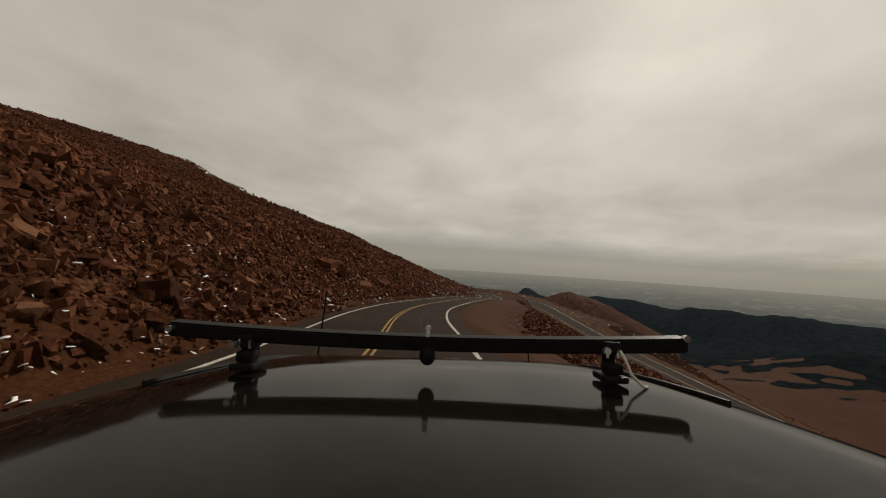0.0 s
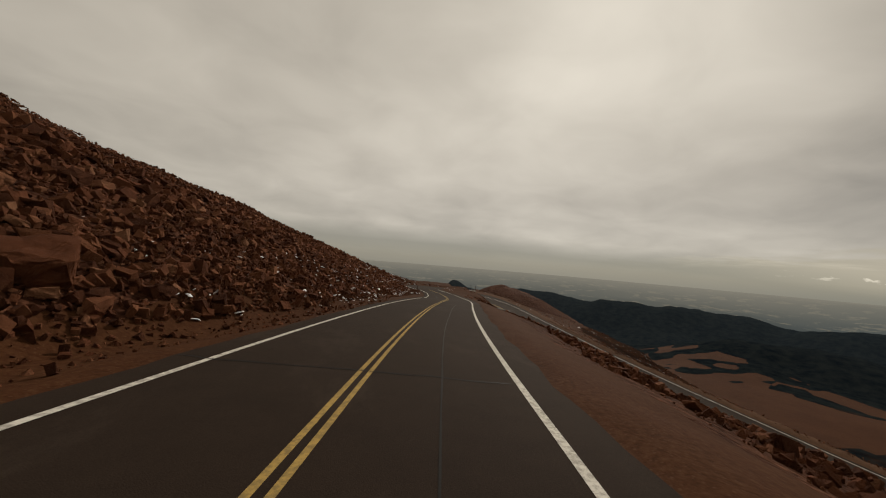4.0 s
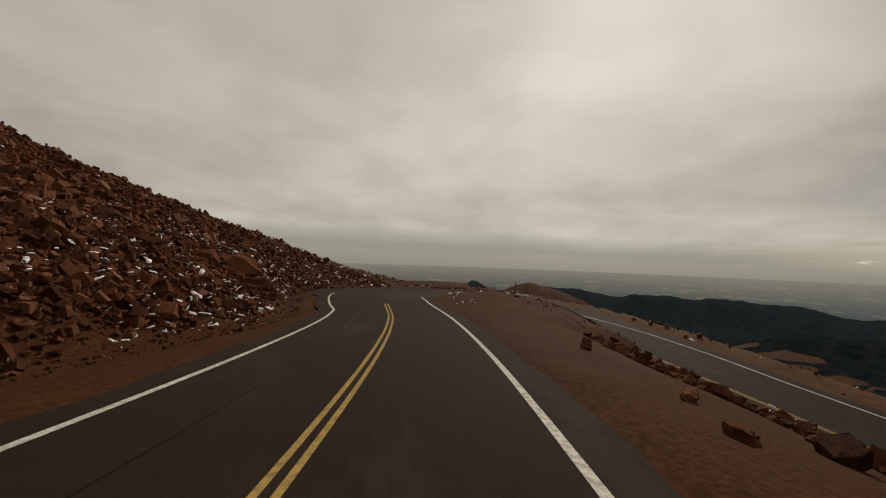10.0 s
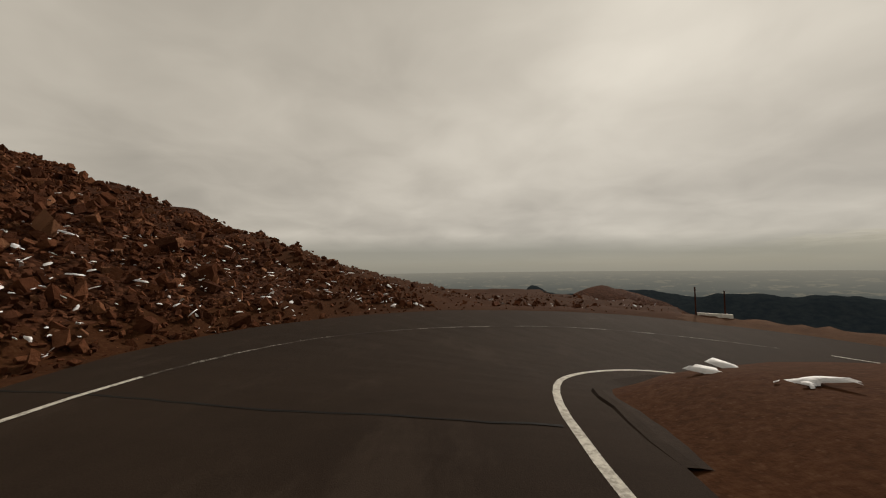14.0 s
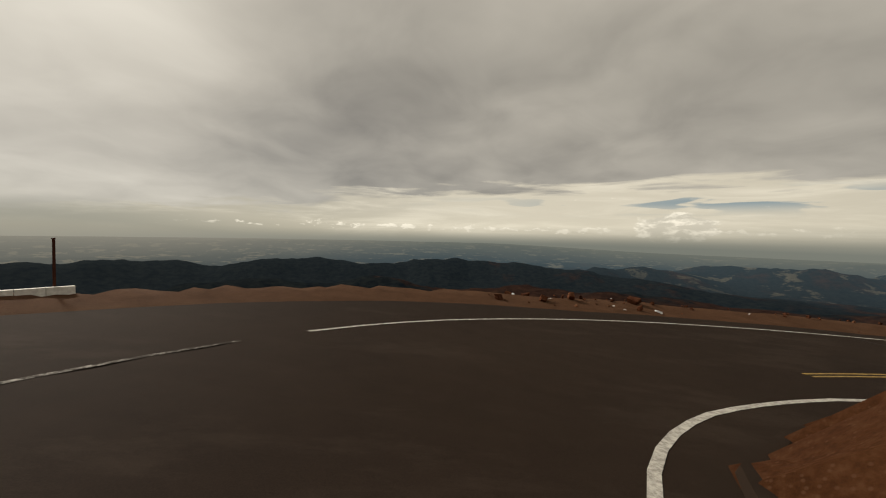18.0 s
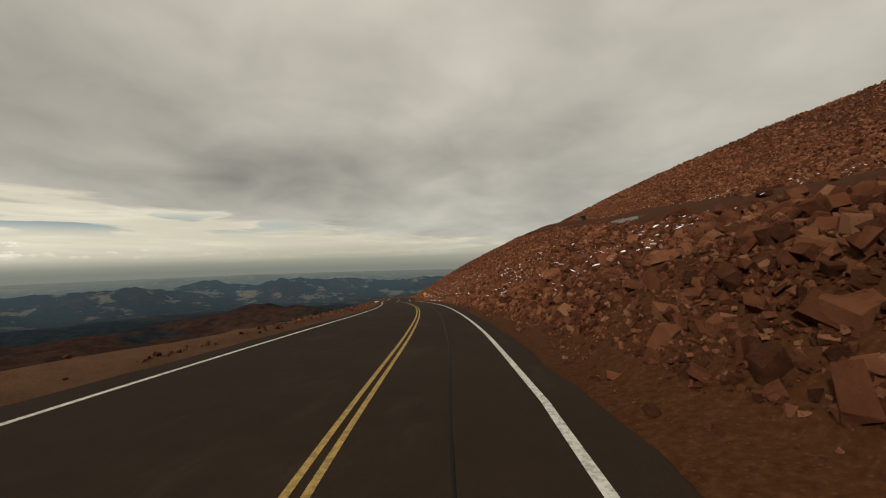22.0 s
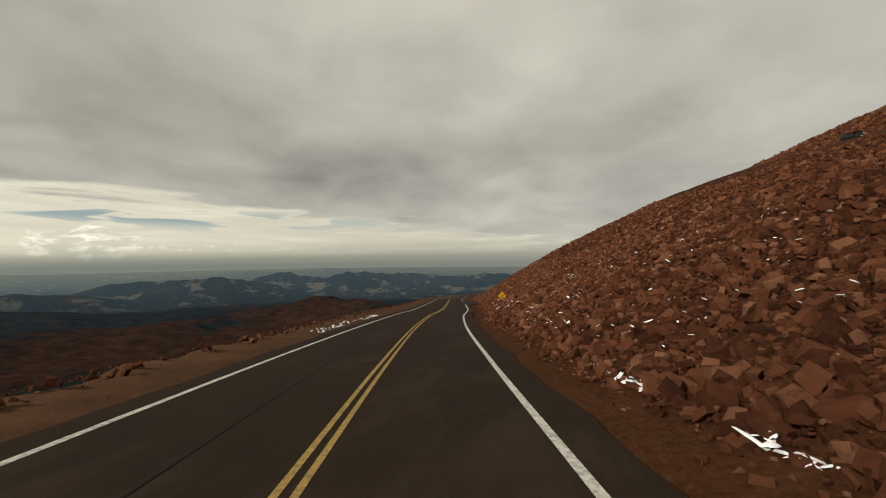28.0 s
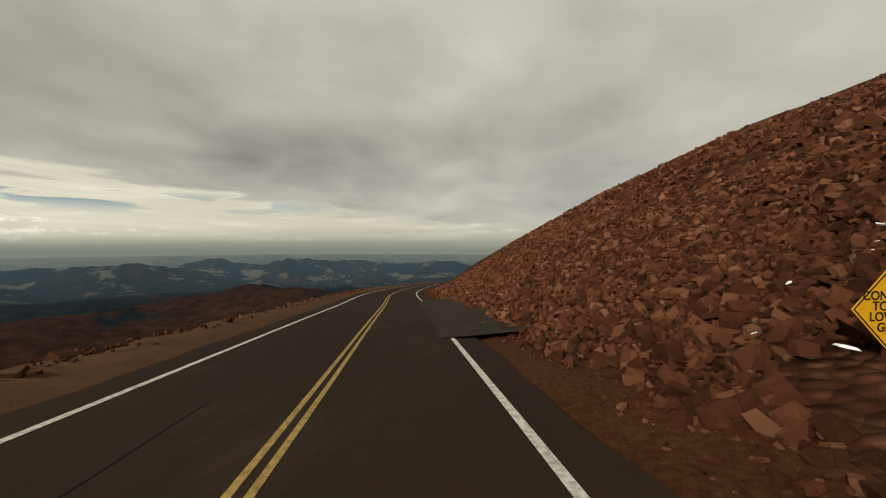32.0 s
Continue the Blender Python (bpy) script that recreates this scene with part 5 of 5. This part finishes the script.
DARK_GLASS.b.inputs["Specular IOR Level"].default_value = 0.6
DARK_GLASS = DARK_GLASS.m


def grid_part(name, rows, material, parent, label="", closed=False, solid=0.0):
    """A smooth skin through rows of points; solid gives it thickness."""
    bm = bmesh.new()
    v = [[bm.verts.new(p) for p in r] for r in rows]
    for i in range(len(v) - 1):
        m = len(v[i])
        for j in range(m if closed else m - 1):
            bm.faces.new((v[i][j], v[i][(j + 1) % m], v[i + 1][(j + 1) % m], v[i + 1][j]))
    bmesh.ops.recalc_face_normals(bm, faces=bm.faces)
    if solid:
        bmesh.ops.solidify(bm, geom=list(bm.faces), thickness=solid)
    for f in bm.faces:
        f.smooth = True
    return part(name, bm, material, parent, label)


def tube(pts, r, seg=8):
    bm = bmesh.new()
    rings = []
    for i, p in enumerate(pts):
        p = Vector(p)
        d = (Vector(pts[min(i + 1, len(pts) - 1)]) - Vector(pts[max(i - 1, 0)])).normalized()
        m = d.to_track_quat("Z", "Y").to_matrix()
        rings.append([bm.verts.new(p + m @ Vector((r * math.cos(a), r * math.sin(a), 0))) for a in (2 * math.pi * j / seg for j in range(seg))])
    for a, b_ in zip(rings, rings[1:]):
        for j in range(seg):
            bm.faces.new((a[j], a[(j + 1) % seg], b_[(j + 1) % seg], b_[j]))
    bm.faces.new(rings[0])
    bm.faces.new(rings[-1])
    bmesh.ops.recalc_face_normals(bm, faces=bm.faces)
    return bm


def car():
    """A maroon estate car; x right, y forward, z up from the road, the origin under the roof's middle."""
    eye, target = Vector(PATH[0][1]), Vector(PATH[0][2])
    ahead = (target - eye).normalized()
    k = int(np.argmin((CL[:, 0] - eye.x) ** 2 + (CL[:, 1] - eye.y) ** 2))
    slope = math.atan2(CL[k + 4, 2] - CL[k - 2, 2], 6.0)
    seen = look(PATH[0][1], PATH[0][2], PATH[0][3]).to_3x3()
    fore = Vector((ahead.x, ahead.y, 0)).normalized() * math.cos(slope) + Vector((0, 0, math.sin(slope)))
    side = seen @ Vector((math.cos(radians(2)), -math.sin(radians(2)), 0))
    side = (side - fore * side.dot(fore)).normalized()
    turn = Matrix((side, fore, side.cross(fore))).transposed()
    base = Matrix.Translation(eye) @ turn.to_4x4() @ Matrix.Translation((0, 0, -2.085))
    ob = empty("car", base, "dark maroon car with a black bar clamped across its roof", "car")
    roof_z = 1.872

    def crown(x, y):
        """Height of the roof skin."""
        u = min(abs(x) / 0.76, 1.0)
        f = max((y - 0.96) / 0.34, 0.0)
        return roof_z - 0.0012 * u**2 - 0.045 * u**8 - 0.012 * f - 0.030 * f**4 - 0.03 * max(-y - 0.9, 0) ** 2

    xs = [-0.76 + 1.52 * i / 40 for i in range(41)]
    ys = [-1.5 + 2.8 * i / 56 for i in range(57)]

    def wide(y):
        return 1.0 - 0.36 * max((y - 0.5) / 0.8, 0.0) ** 1.6

    grid_part("roof", [[(x * wide(y), y, crown(x, y)) for x in xs] for y in ys], CAR_PAINT, ob, "glossy dark maroon roof skin", solid=0.02)
    for sx in (-1, 1):
        part("roof_moulding", tube([(sx * (0.66 * wide(y)), y, crown(0.66, y) + 0.003) for y in ys[46:]], 0.007, 6), PLASTIC, ob)
    # lower body as a loft of cross sections from tail to nose
    secs = []
    for y, half, low, belt in ((-2.2, 0.74, 0.45, 0.95), (-2.1, 0.82, 0.34, 1.02), (-1.2, 0.88, 0.30, 1.06), (0.0, 0.89, 0.30, 1.06), (1.15, 0.88, 0.30, 1.06), (1.5, 0.87, 0.30, 1.05), (2.2, 0.86, 0.32, 0.98), (2.75, 0.80, 0.36, 0.90), (2.9, 0.68, 0.46, 0.78)):
        secs.append([(-half * 0.92, y, low), (-half, y, low + 0.12), (-half, y, belt - 0.16), (-half * 0.94, y, belt - 0.03), (-half * 0.72, y, belt), (0, y, belt + 0.015), (half * 0.72, y, belt), (half * 0.94, y, belt - 0.03), (half, y, belt - 0.16), (half, y, low + 0.12), (half * 0.92, y, low)])
    bm = bmesh.new()
    v = [[bm.verts.new(p) for p in r] for r in secs]
    for a, b_ in zip(v, v[1:]):
        for j in range(11):
            bm.faces.new((a[j], a[(j + 1) % 11], b_[(j + 1) % 11], b_[j]))
    bm.faces.new(v[0])
    bm.faces.new(v[-1])
    bmesh.ops.recalc_face_normals(bm, faces=bm.faces)
    for f in bm.faces:
        f.smooth = True
    body = part("body", bm, CAR_PAINT, ob)
    part("bonnet", box(bmesh.new(), 0, 2.05, 1.03, 1.30, 1.25, 0.03, turned(0, 0.0, 0.06, -0.07, 0, 0), 0.012), CAR_PAINT, ob)

    def pane(name, a, b_, c, d):
        bm = bmesh.new()
        f = bm.faces.new([bm.verts.new(p) for p in (a, b_, c, d)])
        bmesh.ops.solidify(bm, geom=[f], thickness=0.008)
        return part(name, bm, DARK_GLASS, ob, "dark tinted glass")

    pane("windscreen", (-0.72, 1.62, 1.07), (0.72, 1.62, 1.07), (0.50, 1.24, 1.68), (-0.50, 1.24, 1.68))
    pane("rear_window", (0.72, -2.05, 1.06), (-0.72, -2.05, 1.06), (-0.66, -1.52, 1.72), (0.66, -1.52, 1.72))
    for sx in (-1, 1):
        for y0, y1 in ((-1.45, -0.75), (-0.68, 0.18), (0.25, 1.02)):
            pane("side_window", (sx * 0.845, y0, 1.09), (sx * 0.845, y1 + (0.28 if y1 > 1 else 0), 1.09), (sx * 0.715, y1, 1.69), (sx * 0.715, y0, 1.69))
        for y0, y1 in ((-1.50, -1.50), (-0.715, -0.715), (0.215, 0.215), (1.44, 1.10)):
            part("pillar", tube([(sx * 0.85, y0, 1.04), (sx * (0.72 if y1 < 1 else 0.60), y1, 1.74)], 0.045), CAR_PAINT, ob)
        for y, name in ((0.22, "front_door"), (-0.72, "rear_door")):
            door = part(name, box(bmesh.new(), sx * 0.886, y + 0.42, 0.72, 0.02, 0.88, 0.58, bevel=0.008), CAR_PAINT, ob)
            part("door_handle", box(bmesh.new(), sx * 0.905, y + 0.12, 0.90, 0.025, 0.16, 0.03, bevel=0.008), PLASTIC, door)
        mirror = part("wing_mirror", box(bmesh.new(), sx * 0.99, 1.12, 1.15, 0.20, 0.10, 0.14, bevel=0.03), PLASTIC, ob)
        part("mirror_glass", box(bmesh.new(), sx * 0.99, 1.064, 1.15, 0.16, 0.006, 0.11, bevel=0.002), CHROME, mirror)
        part("headlamp", box(bmesh.new(), sx * 0.60, 2.84, 0.74, 0.30, 0.12, 0.16, bevel=0.03), LAMP_GLASS, ob, "clear headlamp")
        part("tail_lamp", box(bmesh.new(), sx * 0.70, -2.17, 0.86, 0.16, 0.10, 0.26, bevel=0.02), RED_GLASS, ob, "red tail lamp")
        for y in (-1.35, 1.75):
            bm = bmesh.new()
            prof = [(0.335, -0.09), (0.345, -0.06), (0.345, 0.06), (0.335, 0.09), (0.22, 0.10), (0.21, 0.0), (0.22, -0.10)]
            ring = [[bm.verts.new((sx * 0.80 + w, y + r * math.cos(a), 0.345 + r * math.sin(a))) for r, w in prof] for a in (2 * math.pi * i / 28 for i in range(28))]
            for i in range(28):
                for j in range(7):
                    bm.faces.new((ring[i][j], ring[i][(j + 1) % 7], ring[(i + 1) % 28][(j + 1) % 7], ring[(i + 1) % 28][j]))
            bmesh.ops.recalc_face_normals(bm, faces=bm.faces)
            wheel = part("wheel", bm, TYRE, ob, "black rubber tyre on a steel rim")
            part("rim", rod(bmesh.new(), (sx * 0.80 - 0.07, y, 0.345), (sx * 0.80 + 0.085 * sx, y, 0.345), 0.21, 0.20, 24), CHROME, wheel)
    part("grille", box(bmesh.new(), 0, 2.90, 0.68, 0.80, 0.05, 0.16, bevel=0.015), PLASTIC, ob)
    part("bumper", box(bmesh.new(), 0, 2.86, 0.48, 1.50, 0.14, 0.20, bevel=0.05), PLASTIC, ob)
    part("bumper", box(bmesh.new(), 0, -2.20, 0.50, 1.56, 0.14, 0.22, bevel=0.05), PLASTIC, ob)
    # whip aerials at the foot of the windscreen
    part("aerial", rod(bmesh.new(), (-0.66, 1.90, 0.98), (-0.60, 1.98, 2.03), 0.009, 0.004), PLASTIC, ob)
    part("aerial", rod(bmesh.new(), (0.52, 1.98, 0.98), (0.45, 1.92, 1.80), 0.005, 0.003), PLASTIC, ob)

    # the bar across the roof, square in section and bowed
    eye_l = base.inverted() @ eye
    R = (base.inverted().to_3x3() @ look(PATH[0][1], PATH[0][2], PATH[0][3]).to_3x3())

    def spot(x, y, depth):
        """A place seen from the camera: across and down in metres at the depth."""
        return eye_l + R @ Vector((x, -y, -depth))

    rack = empty("roof_bar", base.copy(), "black bowed roof bar clamped on a maroon car roof", "roof bar")
    rows = []
    for i in range(25):
        u = -1 + i / 12
        x = -0.035 + 0.608 * u
        y = 0.222 + 0.020 * u - 0.016 * u * u
        rows.append([spot(x, y - 0.017, 0.865), spot(x, y - 0.017, 0.905), spot(x, y + 0.017, 0.905), spot(x, y + 0.017, 0.865)])
    bm = bmesh.new()
    v = [[bm.verts.new(p) for p in r] for r in rows]
    for a, b_ in zip(v, v[1:]):
        for j in range(4):
            bm.faces.new((a[j], a[(j + 1) % 4], b_[(j + 1) % 4], b_[j]))
    bm.faces.new(v[0])
    bm.faces.new(v[-1])
    bmesh.ops.recalc_face_normals(bm, faces=bm.faces)
    bmesh.ops.bevel(bm, geom=[e for e in bm.edges if e.calc_face_angle(0) > 1.0], offset=0.004, segments=2, affect="EDGES")
    part("bar", bm, PLASTIC, rack)
    for x in (-0.632, 0.563):
        part("end_bolt", rod(bmesh.new(), spot(x, 0.184 if x < 0 else 0.208, 0.866), spot(x, 0.184 if x < 0 else 0.208, 0.856), 0.008), CHROME, rack)
    for x, y in ((-0.458, 0.195), (0.393, 0.21)):
        top, foot = spot(x, y, 0.885), spot(x, y + 0.09, 0.885)
        foot.z = crown(foot.x, foot.y) + 0.012
        clamp = part("clamp", box(bmesh.new(), 0, 0, 0, 0.028, 0.030, (top - foot).length - 0.02, Matrix.Translation((top + foot) / 2) @ (top - foot).to_track_quat("Z", "Y").to_matrix().to_4x4(), 0.005), PLASTIC, rack)
        part("clamp_collar", box(bmesh.new(), top.x, top.y, top.z - 0.022, 0.040, 0.050, 0.030, bevel=0.005), PLASTIC, clamp)
        part("clamp_foot", box(bmesh.new(), foot.x, foot.y - 0.01, foot.z, 0.056, 0.075, 0.016, bevel=0.006), PLASTIC, clamp)
        part("clamp_wedge", box(bmesh.new(), foot.x, foot.y - 0.02, foot.z + 0.022, 0.040, 0.040, 0.028, bevel=0.010), PLASTIC, clamp)
        for dx in (-0.012, 0.012):
            part("slot", box(bmesh.new(), top.x + dx, top.y - 0.0235, (top.z + foot.z) / 2 + 0.012, 0.007, 0.003, 0.022, bevel=0.001), CHROME, clamp)
        part("bolt", rod(bmesh.new(), (top.x - 0.02, top.y - 0.032, top.z - 0.026), (top.x - 0.02, top.y - 0.044, top.z - 0.026), 0.008), CHROME, clamp)
    c = spot(-0.035, 0.206, 0.885)
    bm = bmesh.new()
    bmesh.ops.create_uvsphere(bm, u_segments=16, v_segments=10, radius=0.019, matrix=Matrix.Translation((c.x, c.y - 0.012, c.z - 0.045)) @ Matrix.Diagonal((1, 1, 1.15, 1)))
    for f in bm.faces:
        f.smooth = True
    knob = part("knob", bm, PLASTIC, rack, "round black clamp knob")
    part("stem", rod(bmesh.new(), (c.x, c.y - 0.012, c.z - 0.03), (c.x, c.y - 0.012, c.z + 0.01), 0.007), PLASTIC, knob)
    for dz in (0.006, 0.020):
        part("bolt", rod(bmesh.new(), (c.x, c.y - 0.020, c.z + dz), (c.x, c.y - 0.030, c.z + dz), 0.0065), CHROME, knob)
    a = spot(0.405, 0.225, 0.87)
    part("cable", tube([a, a + Vector((0.012, -0.02, -0.03)), a + Vector((0.02, -0.03, -0.06)), a + Vector((0.045, -0.035, -0.085)), a + Vector((0.06, -0.02, -0.088))], 0.0035, 6), CABLE, rack, "thin white cable")
    return ob


car()
